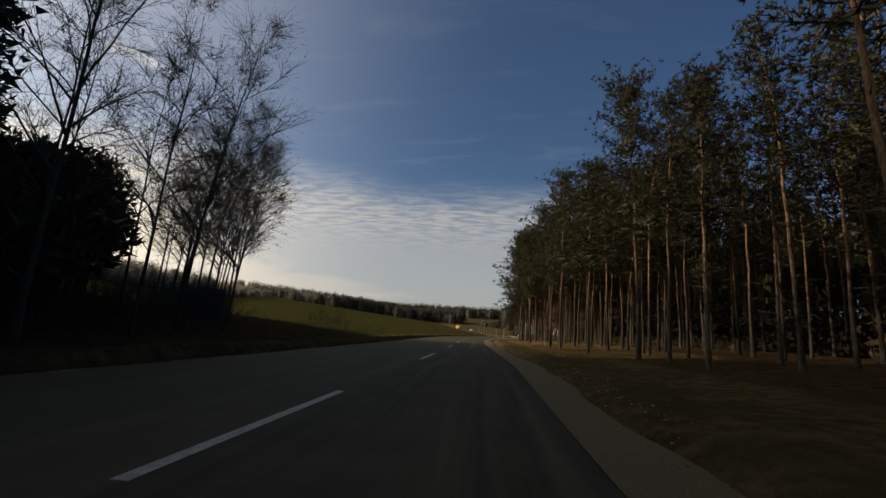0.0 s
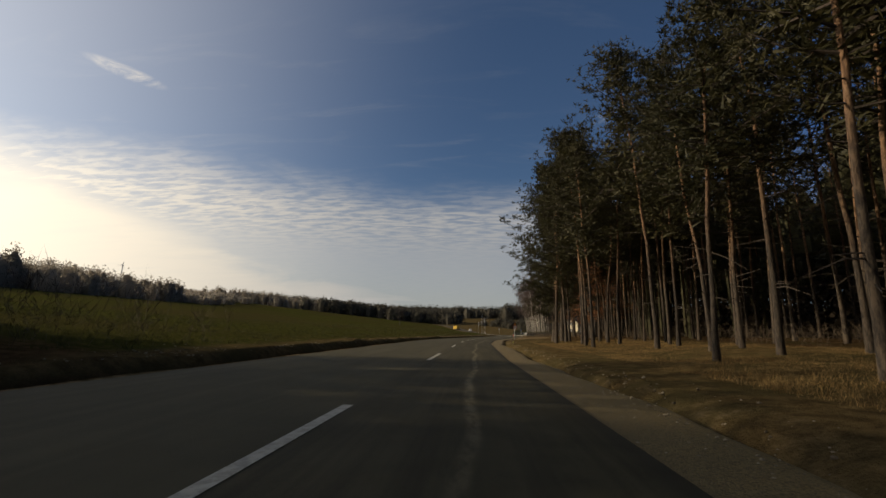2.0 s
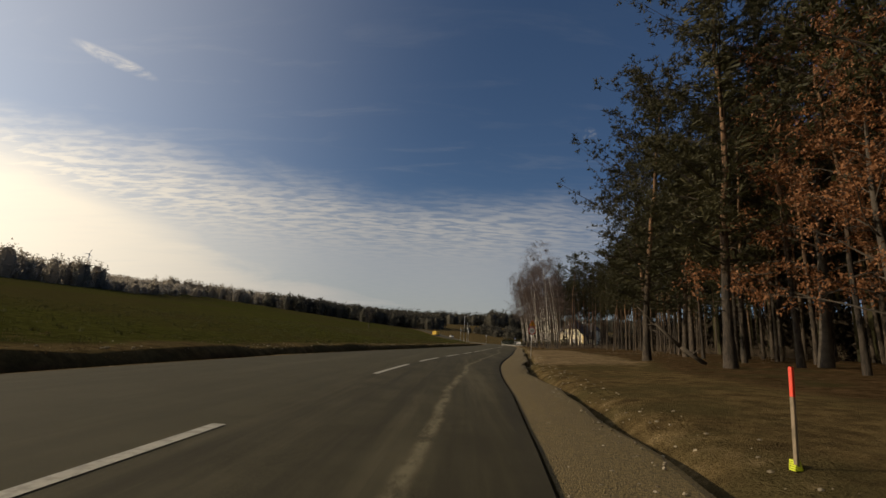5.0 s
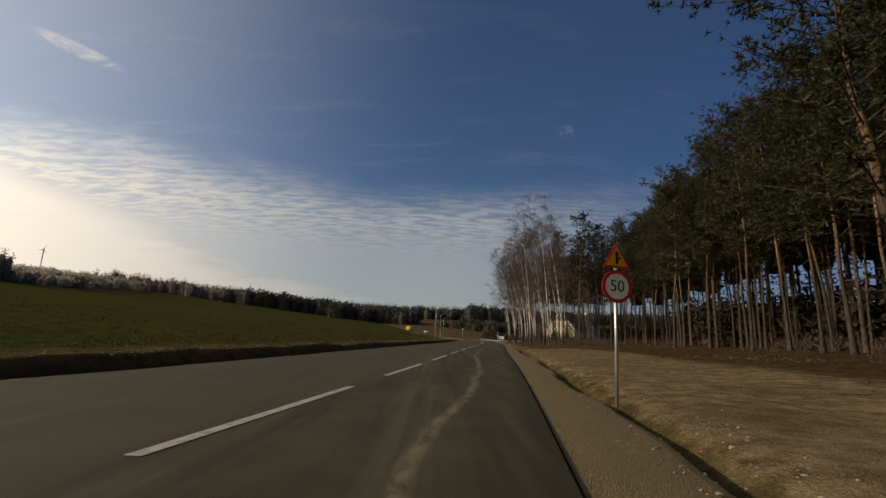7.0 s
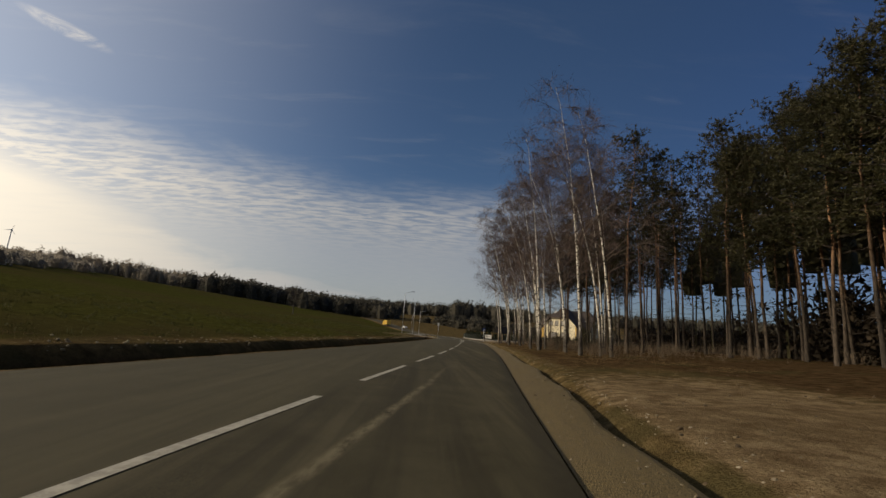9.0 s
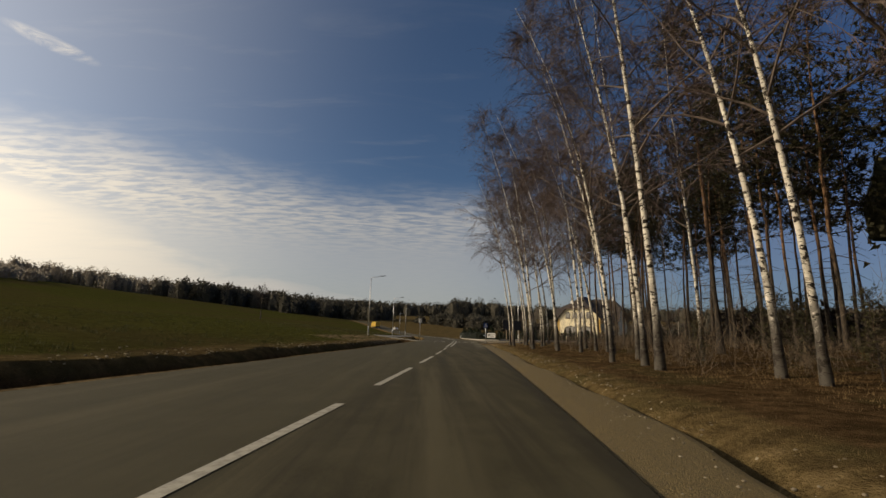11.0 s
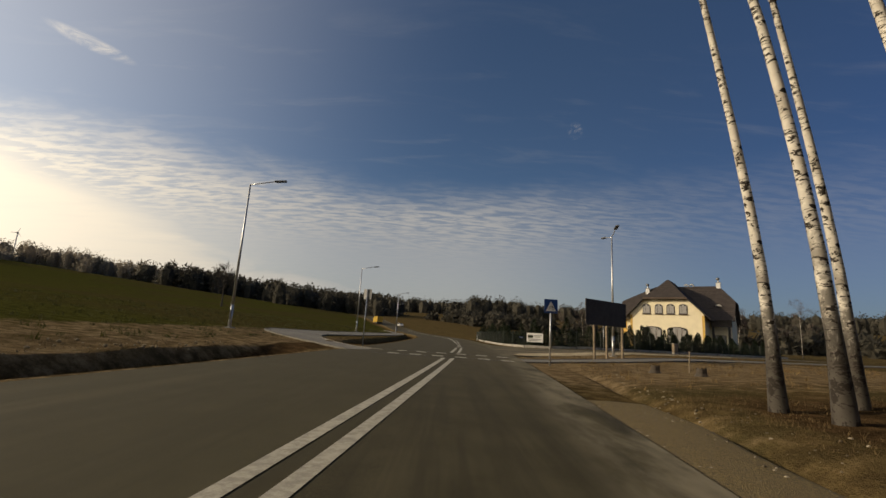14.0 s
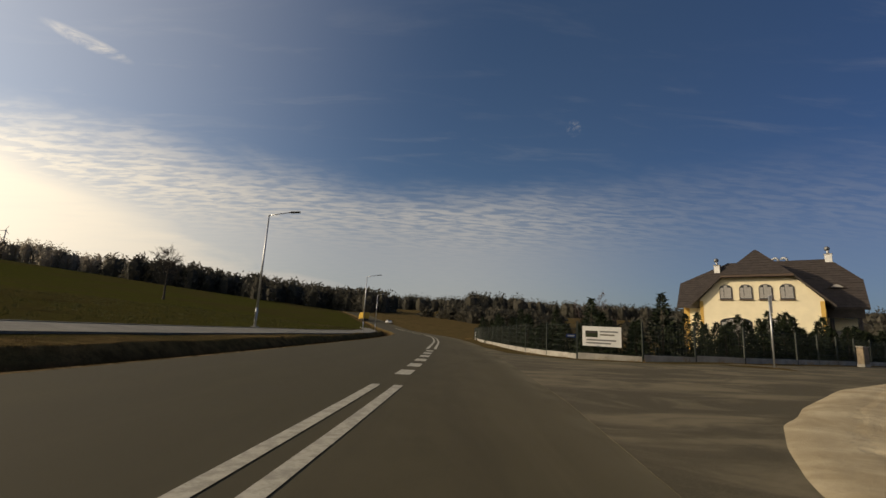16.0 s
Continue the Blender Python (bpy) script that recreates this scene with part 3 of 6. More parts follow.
markings = root("centre_line", "worn white painted dashes along the road's middle", "road marking", kind="structure")
for k in range(6):
    line_piece("dash", -8.3 + 13.2 * k, -3.9 + 13.2 * k, 0.0, 0.13, markings)
for k in range(-4, 12):
    line_piece("dash", 94.5 + 6.523 * k, 98.86 + 6.523 * k, 0.0, 0.13, markings)
for off in (-0.17, 0.17):
    line_piece("solid_line", 173.0 + (0.3 if off > 0 else 0), 193.1, off, 0.15, markings)
    line_piece("solid_line", 198.0, 205.6, off, 0.14, markings)
    line_piece("solid_line", 219.0, 330.0, off, 0.14, markings)
for k in range(6):
    line_piece("dash", 207.2 + 1.9 * k, 208.2 + 1.9 * k, 0.0, 0.3, markings)

crossing = root("cycle_crossing", "two rows of white squares painted across the road", "road marking", kind="structure")
for x0, step, n, slope, y0 in ((11.03, 0.92, 6, -0.19, 194.08), (11.14, 0.925, 6, -0.14, 196.72)):
    for k in range(n):
        x = x0 + step * k
        y = y0 + slope * (x - 13.5)
        sheet_on_road("square", [(x, y), (x + 0.48, y + slope * 0.48), (x + 0.48, y + slope * 0.48 + 0.45), (x, y + 0.45)], 0.007, crossing)

for y0, slope in ((193.86, -0.10), (197.42, -0.21)):
    strip_pts = [(x, y0 + slope * (x - 13.5) + 0.012 * math.sin(x * 5.0)) for x in np.arange(9.4, 16.7, 0.6)]
    sheet_on_road("asphalt_joint", strip_pts + [(x, y + 0.05) for x, y in strip_pts[::-1]], 0.005, crossing, "black")

# ---- side road, paths and sandy apron ----
def flat_patch(name, pts, mat, label, category, lift, thick=0.05):
    """A paved or sandy area with a low edge, following the ground."""
    bm = bmesh.new()
    vs = [bm.verts.new((x, y, 0)) for x, y in pts]
    f = bm.faces.new(vs)
    bmesh.ops.triangulate(bm, faces=[f])
    bmesh.ops.subdivide_edges(bm, edges=[e for e in bm.edges if e.calc_length() > 2.5], cuts=2, use_grid_fill=True)
    for v in bm.verts:
        on_road = -4.9 < v.co.x - float(xc(v.co.y)) < 2.85 + float(widen(v.co.y))
        v.co.z = crown(v.co.x, v.co.y) + 0.004 if on_road else max(gz(v.co.x, v.co.y), 0.0) + lift
    r = bmesh.ops.extrude_face_region(bm, geom=list(bm.faces))
    for e in r["geom"]:
        if isinstance(e, bmesh.types.BMVert):
            e.co.z -= thick
    bmesh.ops.recalc_face_normals(bm, faces=list(bm.faces))
    ob = part(name, bm, mat)
    return tagged(ob, label, category, kind="structure")


PATH_SPOTS = []


def ribbon(name, line, width, mat, label, category, lift, bend=(0.0, 0.0)):
    """A path of even width along a bent line, laid on the ground."""
    P = np.array(line, float)
    s = np.r_[0, np.cumsum(np.hypot(*np.diff(P, axis=0).T))]
    q = np.arange(0, s[-1], 0.8)
    P = np.stack([np.interp(q, s, P[:, 0]), np.interp(q, s, P[:, 1])], 1)
    for _ in range(4):
        P[1:-1] = (P[:-2] + 2 * P[1:-1] + P[2:]) / 4
    d = np.gradient(P, axis=0)
    d /= np.linalg.norm(d, axis=1)[:, None]
    nrm = np.stack([-d[:, 1], d[:, 0]], 1)
    PATH_SPOTS.extend((float(x), float(y)) for x, y in P)
    V = []
    along_ = np.r_[0, np.cumsum(np.hypot(*np.diff(P, axis=0).T))]
    wide = width * (1 + bend[1] * np.exp(-((along_ - bend[0]) / 3.5) ** 2))
    for p, n, w in zip(P, nrm, wide):
        a, b = p + n * w / 2, p - n * w / 2
        za, zb = gz(*a) + lift, gz(*b) + lift
        V += [(*a, za - 0.06), (*a, za), (*b, zb), (*b, zb - 0.06)]
    F = [(i * 4 + j, i * 4 + j + 1, i * 4 + j + 5, i * 4 + j + 4) for i in range(len(P) - 1) for j in range(3)]
    ob = new(name, mesh_of(name, np.array(V), F, mat))
    for sgn in (1, -1):
        E = []
        for p, n, w in zip(P, nrm, wide):
            for q, up in ((0.02, -0.05), (0.02, 0.025), (0.09, 0.025), (0.09, -0.05)):
                e = p + n * sgn * (w / 2 + q)
                E.append((*e, gz(*e) + lift + up))
        mesh_part("edging", mesh_of("edging", np.array(E), F, "paving"), ob, "grey edging stones")
    return tagged(ob, label, category, kind="structure")


SIDE = [(16.4, 199.6), (17.0, 199.5), (17.6, 199.4), (19.2, 200.8), (22.0, 203.2), (25.6, 206.6), (31, 211.0), (40, 217.5), (60, 229.5), (60, 235.6), (37, 221.9), (28, 216.4), (23.5, 215.0), (20.5, 216.0), (18.2, 219.5), (17.4, 228), (17.2, 212), (16.9, 205)]
side_road = flat_patch("side_road", SIDE, "asphalt_dusty", "dusty asphalt side road joining the main road", "side road", 0.012, 0.12)
path_right = ribbon("cycle_path", [(16.2, 195.4), (18, 195.9), (21, 197.4), (26, 201), (34, 206.5), (60, 222)], 1.9, "paving", "grey paved cycle path past the sign", "path", 0.03)
path_left = ribbon("cycle_path", [(9.75, 196.6), (8.0, 198.2), (6.0, 200.0), (4.3, 202.4), (3.6, 205.2), (4.2, 209), (4.7, 213.5), (5.0, 219), (5.2, 225), (5.8, 235), (5.6, 250), (3.5, 270), (-3, 300)], 2.0, "paving", "pale paved cycle path curving beside the road", "path", 0.04, (9.0, 0.6))

# ---- trees ----
def limb_line(start, direction, length, n, bend, rng, wobble=0.06):
    """Points of a limb that bends by bend (towards +z if positive) on its way."""
    d = np.array(direction, float)
    d /= np.linalg.norm(d)
    p = np.array(start, float)
    pts = [p.copy()]
    for k in range(n):
        d = d + np.array([0, 0, bend / n]) + rng.normal(size=3) * wobble
        d /= np.linalg.norm(d)
        p = p + d * length / n
        pts.append(p.copy())
    return np.array(pts)


def pine_meshes(seed, h, base, radius, lean, tufts, r0, blade=0.085, k_blades=8):
    """Trunk, branches and needle crown of one Scots pine."""
    rng = np.random.default_rng(seed)
    n = 12
    t = np.linspace(0, 1, n + 1)
    a = rng.uniform(0, 6.28)
    sway = np.cumsum(rng.normal(0, 0.11, (n + 1, 2)), 0) * (h / 16)
    tr = np.stack([lean * h * (t ** 1.6) * math.cos(a) + sway[:, 0] * t, lean * h * (t ** 1.6) * math.sin(a) + sway[:, 1] * t, t * h - 0.15], 1)
    rad = r0 * (1 - 0.80 * t) * (1 + 0.45 * np.exp(-t * 28))
    trunk = Soup()
    trunk.tube(tr, rad, 8)
    br, crown_soup = Soup(), Soup()
    for _ in range(14):          # dead stubs under the crown
        f = rng.uniform(0.12, base + 0.1)
        p = np.array([np.interp(f, t, tr[:, i]) for i in range(3)])
        az = rng.uniform(0, 6.28)
        L = rng.uniform(0.3, 1.7)
        pts = limb_line(p, (math.cos(az), math.sin(az), rng.uniform(-0.3, 0.3)), L, 3, rng.uniform(-0.5, 0.2), rng, 0.12)
        br.tube(pts[[0, 1, 3]], (0.028, 0.02, 0.006), 3)
    tips, outs, inner, B0, T0 = [], [], [], [], []
    limbs = int(34 * (1 - base) / 0.45)
    for k in range(limbs):
        f = min(base + (1 - base) * (k + rng.random()) / limbs, 0.985)
        p = np.array([np.interp(f, t, tr[:, i]) for i in range(3)])
        az = k * 2.4 + rng.normal(0, 0.5)
        rel = (f - base) / (1 - base)
        L = radius * (0.5 + 0.75 * math.sin(min(rel * 2.3 + 0.6, 3.0))) * rng.uniform(0.55, 1.2) * (1.0 - (0.42 if radius < 4 else 0.2) * rel)
        pts = limb_line(p, (math.cos(az), math.sin(az), rng.uniform(-0.15, 0.35) + 0.55 * rel), L, 5, rng.uniform(0.1, 0.6), rng, 0.12)
        br.tube(pts[[0, 2, 5]], np.array([0.05, 0.034, 0.010]) * (1 - 0.5 * rel), 3)
        inner += [pts[1], pts[2]]
        for m in range(8):
            g = rng.uniform(0.3, 1.0)
            q = np.array([np.interp(g, np.linspace(0, 1, 6), pts[:, i]) for i in range(3)])
            d = (pts[-1] - pts[0]) / L + rng.normal(size=3) * 0.7 + np.array([0, 0, 0.1])
            e = q + d / np.linalg.norm(d) * rng.uniform(0.35, 1.0)
            B0.append(q)
            T0.append(e)
            for w in (0.4, 0.7, 1.0):
                tips.append(q + (e - q) * w)
                outs.append(e - q)
    br.blades(np.array(B0), np.array(T0), np.full(len(B0), 0.026), rng)
    tips, outs, inner = np.array(tips), np.array(outs), np.array(inner)
    # coarse shaded sprays inside the crown
    n_in = tufts
    C = inner[rng.integers(0, len(inner), n_in)] + rng.normal(size=(n_in, 3)) * 0.22
    D = rng.normal(size=(n_in, 3)) * np.array([1, 1, 0.5])
    D *= (rng.uniform(0.25, 0.5, n_in) / np.linalg.norm(D, axis=1))[:, None]
    crown_soup.blades(C - D * 0.5, C + D, rng.uniform(0.06, 0.12, n_in), rng)
    # fine needle shoots, thickest towards the twigs' ends
    pick = rng.integers(0, len(tips), tufts)
    C = tips[pick] + rng.normal(size=(tufts, 3)) * np.array([0.17, 0.17, 0.10])
    O = outs[pick] / (np.linalg.norm(outs[pick], axis=1)[:, None] + 1e-6)
    k = k_blades
    D = rng.normal(size=(tufts, k, 3)) + O[:, None] * 0.7 + np.array([0, 0, 0.3])
    D /= np.linalg.norm(D, axis=2)[:, :, None]
    L = rng.uniform(0.14, 0.34, (tufts, k, 1)) * (blade / 0.05) ** 0.35
    B = np.repeat(C[:, None], k, 1) - D * 0.03
    crown_soup.blades(B.reshape(-1, 3), (B + D * L).reshape(-1, 3), rng.uniform(0.6, 1.3, tufts * k) * blade, rng)
    return trunk.mesh("trunk", "pine_bark", True), br.mesh("branch_work", "pine_branch"), crown_soup.mesh("crown", "pine_needles")


def birch_meshes(seed, h, lean, r0, first=0.32, twig_mat="birch_twig", bark="birch_bark", arms=22, droop=-1.1, steep=0.9, thick=1.0, broad=0.0, fine=9):
    """Trunk, limbs and fine twigs of one bare birch or alder."""
    rng = np.random.default_rng(seed)
    n = 14
    t = np.linspace(0, 1, n + 1)
    a = math.pi + rng.normal(0, 0.5)
    sway = np.cumsum(np.cumsum(rng.normal(0, 0.05, (n + 1, 2)), 0), 0) * (h / 16)
    sway -= np.outer(t, sway[-1]) * 0.8
    bow = lean * h * t ** 1.7
    tr = np.stack([bow * math.cos(a) + sway[:, 0] * t, bow * math.sin(a) + sway[:, 1] * t, t * h - 0.15], 1)
    trunk = Soup()
    trunk.tube(tr, 0.58 * r0 * (1 - 0.93 * t ** 0.9) * (1 + 0.5 * np.exp(-t * 34)), 8)
    limbs, twigs = Soup(), Soup()
    B, Tp, W = [], [], []
    for k in range(arms):
        f = first + (0.98 - first) * (k + rng.random()) / arms
        p = np.array([np.interp(f, t, tr[:, i]) for i in range(3)])
        az = k * 2.4 + rng.normal(0, 0.5)
        rel = (f - first) / (1 - first)
        L = ((1 - 0.72 * rel) * (1 - broad) + broad * (0.55 + 0.75 * math.sin(1.0 + 1.6 * rel))) * h * 0.30 * rng.uniform(0.55, 1.15)
        pts = limb_line(p, (math.cos(az), math.sin(az), steep + rng.uniform(-0.35, 0.5)), L, 6, rng.uniform(-0.55, 0.25), rng, 0.10)
        limbs.tube(pts, np.linspace(0.036 * (1.05 - rel), 0.009, 7), 5)
        for m in range(9):
            g = rng.uniform(0.25, 1.0)
            q = np.array([np.interp(g, np.linspace(0, 1, 7), pts[:, i]) for i in range(3)])
            out = (pts[-1] - pts[0]) / L
            sub = limb_line(q, out + rng.normal(size=3) * 0.6, L * rng.uniform(0.2, 0.5), 4, rng.uniform(-0.5, 0.3), rng, 0.12)
            limbs.tube(sub[[0, 2, 4]], (0.010 * thick, 0.007 * thick, 0.004 * thick), 3)
            for w in range(fine):
                g2 = rng.uniform(0.2, 1.0)
                q2 = np.array([np.interp(g2, np.linspace(0, 1, 5), sub[:, i]) for i in range(3)])
                e = limb_line(q2, (sub[-1] - sub[0]) + rng.normal(size=3) * 0.5, rng.uniform(0.5, 1.25), 3, droop * rng.uniform(0.4, 1.3), rng, 0.12)
                B += [e[0], e[1], e[2]]
                Tp += [e[1] * 1.0 + (e[1] - e[0]) * 0.15, e[2] + (e[2] - e[1]) * 0.15, e[3]]
                W += [0.018 * thick, 0.016 * thick, 0.014 * thick]
    twigs.blades(np.array(B), np.array(Tp), np.array(W), rng)
    return trunk.mesh("trunk", bark, True), limbs.mesh("limbs", bark if bark != "birch_bark" else "birch_limb"), twigs.mesh("twigs", twig_mat)


def plant(kind_name, meshes, parts, label, category, group, x, y, turn, scale=1.0, tilt=(0, 0), sink=0.0):
    z = gz(x, y) - sink
    ob = root(kind_name, label, category, group, pose(x, y, z, tilt[0], tilt[1], turn) @ Matrix.Scale(scale, 4))
    for nm, me in zip(parts, meshes):
        p = mesh_part(nm, me, ob)
        if nm != "trunk":
            p["kind"] = "stuff"
    return ob


plain("pine_branch", (0.042, 0.030, 0.021), 0.9, 0, 0.5, 3.0, 0)
plain("birch_limb", (0.14, 0.105, 0.085), 0.75, 0, 0.6, 3.0, 0)


def m_sand(T, b, co):
    v = co.outputs["Object"]
    broad = T.noise(v, 0.7, 5, 0.65, 0.8)
    fine = T.noise(v, 9.0, 5, 0.7)
    grit = T.noise(v, 120.0, 3, 0.7)
    col = T.mix(T.span(broad, 0.35, 0.68), (0.33, 0.265, 0.165), (0.52, 0.435, 0.290))
    col = T.mix(T.span(fine, 0.5, 0.72, 0.0, 0.5), col, (0.27, 0.215, 0.135))
    col = T.mix(T.span(grit, 0.58, 0.75, 0.0, 0.5), col, (0.19, 0.155, 0.105))
    T.put(b.inputs["Base Color"], col)
    b.inputs["Roughness"].default_value = 0.95
    b.inputs["Specular IOR Level"].default_value = 0.1
    bump(T, b, T.math("ADD", fine, T.math("MULTIPLY", grit, 0.4)), 0.7, 0.02)


material("sand_pale", m_sand)


def sand_island():
    """A thin spread of sand with a ragged rim and curved wheel ruts, on a fine net."""
    rim = np.array([(17.05, 199.9), (17.2, 200.6), (17.47, 201.53), (17.7, 201.95), (18.22, 202.78), (19.19, 204.11), (20.56, 205.49), (23.17, 207.86), (25.69, 209.46), (28.47, 211.16), (40, 218.2)])
    back = np.array([(17.25, 199.75), (18.5, 200.3), (19.6, 201.2), (22.3, 203.6), (25.8, 206.9), (31, 211.2), (40, 217.7)])
    n, m = 420, 44
    def even(P, k):
        q = np.r_[0, np.cumsum(np.hypot(*np.diff(P, axis=0).T))]
        u = np.linspace(0, 1, k) ** 1.5 * q[-1]
        return np.stack([np.interp(u, q, P[:, 0]), np.interp(u, q, P[:, 1])], 1)
    A, B = even(rim, n), even(back, n)
    for _ in range(12):
        A[1:-1] = (A[:-2] + 2 * A[1:-1] + A[2:]) / 4
    r = np.random.default_rng(44)
    waves = [(r.uniform(5.0, 22.0), r.uniform(0, math.tau), r.uniform(0, math.tau)) for _ in range(26)]
    V, F = [], []
    for i in range(n):
        width = float(np.hypot(*(B[i] - A[i])))
        for j in range(m):
            f = j / (m - 1)
            x, y = A[i] * (1 - f) + B[i] * f
            d = f * width
            lump = sum(math.sin(k * (x * math.cos(a) + y * math.sin(a)) + c) / (1 + 0.35 * k) for k, a, c in waves) / 3.0
            near = min(d, (width - d) * 1.5, 1.0)
            z = 0.026 + 0.030 * min(near / 0.55, 1.0) ** 0.6 - 0.024 * max(0.0, 1 - near / 0.22) + 0.005 * lump
            for at in (0.62, 0.84, 1.9, 2.1):
                z -= 0.020 * math.exp(-((d - at - 0.06 * lump) / 0.05) ** 2) * (0.6 + 0.4 * math.sin(i * 0.9))
            V.append((x, y, max(gz(x, y), 0.0) + 0.012 + z))
    for i in range(n - 1):
        for j in range(m - 1):
            a = i * m + j
            F.append((a, a + 1, a + m + 1, a + m))
    ob = new("sand_island", mesh_of("sand_island", np.array(V), F, "sand_pale", True))
    return tagged(ob, "pale yellowish sand with wheel ruts beside the side road", "sand", kind="structure")


apron = sand_island()

PINES = [pine_meshes(11, 17.5, 0.52, 2.6, 0.02, 500, 0.115, 0.065, 10), pine_meshes(12, 16.0, 0.48, 2.4, 0.03, 480, 0.10, 0.065, 10),
         pine_meshes(13, 18.0, 0.54, 2.5, 0.015, 500, 0.12, 0.065, 10), pine_meshes(14, 15.0, 0.50, 2.2, 0.04, 460, 0.09, 0.065, 10),
         pine_meshes(15, 17.0, 0.46, 2.7, 0.05, 500, 0.105, 0.065, 10)]
DEEP_PINES = [pine_meshes(41 + k, 17.5 - k, 0.5, 2.5, 0.03, 230, 0.11, 0.11, 8) for k in range(3)]
FRONT_PINES = [pine_meshes(16, 16.0, 0.42, 3.0, 0.03, 1350, 0.105, 0.05, 10), pine_meshes(17, 15.0, 0.40, 2.9, 0.05, 1350, 0.10, 0.05, 10), pine_meshes(18, 16.5, 0.44, 3.1, 0.02, 1350, 0.115, 0.05, 10)]
BIG_PINES = [pine_meshes(24, 17.5, 0.24, 5.0, 0.05, 2300, 0.20, 0.05, 13), pine_meshes(25, 16.0, 0.2, 4.7, 0.06, 2300, 0.19, 0.05, 13)]
EDGE_PINES = [pine_meshes(21, 16.5, 0.32, 3.7, 0.03, 1700, 0.135, 0.045, 13), pine_meshes(22, 15.5, 0.34, 3.5, 0.04, 1700, 0.125, 0.045, 13), pine_meshes(23, 17.5, 0.37, 3.5, 0.02, 1700, 0.14, 0.045, 13)]
TWIN_PINES = [pine_meshes(26, 16.0, 0.18, 5.4, 0.05, 3300, 0.24, 0.04, 16), pine_meshes(27, 16.5, 0.2, 5.2, 0.06, 3300, 0.24, 0.04, 16)]
LEAN_PINES = [pine_meshes(31, 17.0, 0.48, 2.9, 0.12, 1300, 0.115, 0.05, 10), pine_meshes(32, 16.0, 0.46, 2.8, 0.08, 1300, 0.105, 0.05, 10)]
SMALL_PINES = [pine_meshes(33, 7.0, 0.12, 2.4, 0.05, 330, 0.10, 0.07, 8), pine_meshes(34, 8.5, 0.16, 2.3, 0.04, 330, 0.11, 0.07, 8)]

front = [(8.0, 10.8), (10.6, 9.6), (9.6, 21.3), (7.5, 18.3), (11.8, 23.9), (13.2, 21.7), (7.0, 25.4), (9.9, 28.0), (12.4, 27.0), (7.1, 31.0), (8.9, 34.8),
         (10.8, 36.2), (9.5, 31.9), (8.4, 38.6), (12.3, 39.1), (10.4, 41.0), (6.6, 43.0), (7.0, 46.4), (7.3, 48.6), (9.6, 50.6), (8.5, 52.4), (6.3, 53.0),
         (11.4, 57.1), (12.8, 54.2), (10.2, 54.9), (7.6, 55.6), (10.6, 61.0), (8.5, 61.9), (7.3, 59.7), (11.3, 83.4), (11.6, 76.2), (22.2, 120.6), (17.4, 98.0), (17.2, 91.0), (19.0, 93.5), (18.6, 86.5)]
front += [(float(xc(y)) + 20.4 + 1.3 * math.sin(y * 2.3), y) for y in np.arange(102.5, 141, 1.9)]
rng = np.random.default_rng(5)
placed = list(front)
for i, (x, y) in enumerate(front):
    if 59 < y < 62 and x < 9:
        ms = TWIN_PINES[i % 2]
    elif 75 < y < 100:
        ms = BIG_PINES[i % 2]
    elif y > 50 and x < 8:
        ms = EDGE_PINES[i % 3]
    elif i % 4 == 1:
        ms = LEAN_PINES[i % 2]
    else:
        ms = FRONT_PINES[i % 3]
    plant("pine_tree", ms, ("trunk", "branch_work", "crown"), "tall Scots pine with orange upper bark at the wood's edge", "pine tree", "pines of the roadside wood", x, y, rng.uniform(0, 360), rng.uniform(0.92, 1.08) * float(np.interp(y, [25, 40, 58, 75], [0.86, 0.92, 0.95, 1.0])))


def spread(n, region, gap):
    """Random places in a region, at least gap apart from all others."""
    got, tries = [], 0
    while len(got) < n and tries < n * 80:
        tries += 1
        x, y = region(rng)
        if all((x - a) ** 2 + (y - b) ** 2 > gap * gap for a, b in placed):
            placed.append((x, y))
            got.append((x, y))
    return got


def wood_south(r):
    y = r.uniform(-14, 74)
    return xc(y) + r.uniform(np.interp(y, [58, 64], [9.5, 15.5]), 26), y


def wood_mid(r):
    y = r.uniform(72, 136)
    return xc(y) + r.uniform(np.interp(y, [72, 98, 106], [14.5, 15.5, 20.5]), 29), y


def wood_north(r):
    y = r.uniform(130, 186)
    return xc(y) + r.uniform(np.interp(y, [136, 150], [20, 12.5]), 27), y


inner_pines = []
for x, y in spread(125, wood_south, 1.9) + spread(95, wood_mid, 1.7) + spread(66, wood_north, 1.5):
    i = int(rng.integers(0, 5))
    rim = float(np.interp(y, [60, 64, 98, 106, 136, 150], [9.5, 15.5, 15.5, 20.5, 20.0, 12.5]))
    size = rng.uniform(0.85, 1.06) * float(np.interp(y, [25, 60], [0.84, 1.0]))
    if x - float(xc(y)) < rim + 5.0 or y > 126 or y < 52:
        plant("pine_tree", PINES[i] if x - float(xc(y)) < rim + 4.0 else DEEP_PINES[i % 3], ("trunk", "branch_work", "crown"), "slender Scots pine with a bare lower trunk in the wood", "pine tree", "pines of the roadside wood", x, y, rng.uniform(0, 360), size)
    else:
        inner_pines.append((x, y, 17.0 * size))
stems = Soup()
for x, y, h in inner_pines:
    t = np.linspace(0, 1, 6)
    sway = np.cumsum(rng.normal(0, 0.09, (6, 2)), 0)
    stems.tube(np.stack([x + sway[:, 0], y + sway[:, 1], gz(x, y) - 0.2 + t * h * 0.96], 1), 0.0068 * h * (1 - 0.75 * t), 6)
tagged(new("pine_stems", stems.mesh("pine_stems", "pine_bark", True)), "grey-brown pine trunks deep in the wood", "tree trunks", kind="stuff")

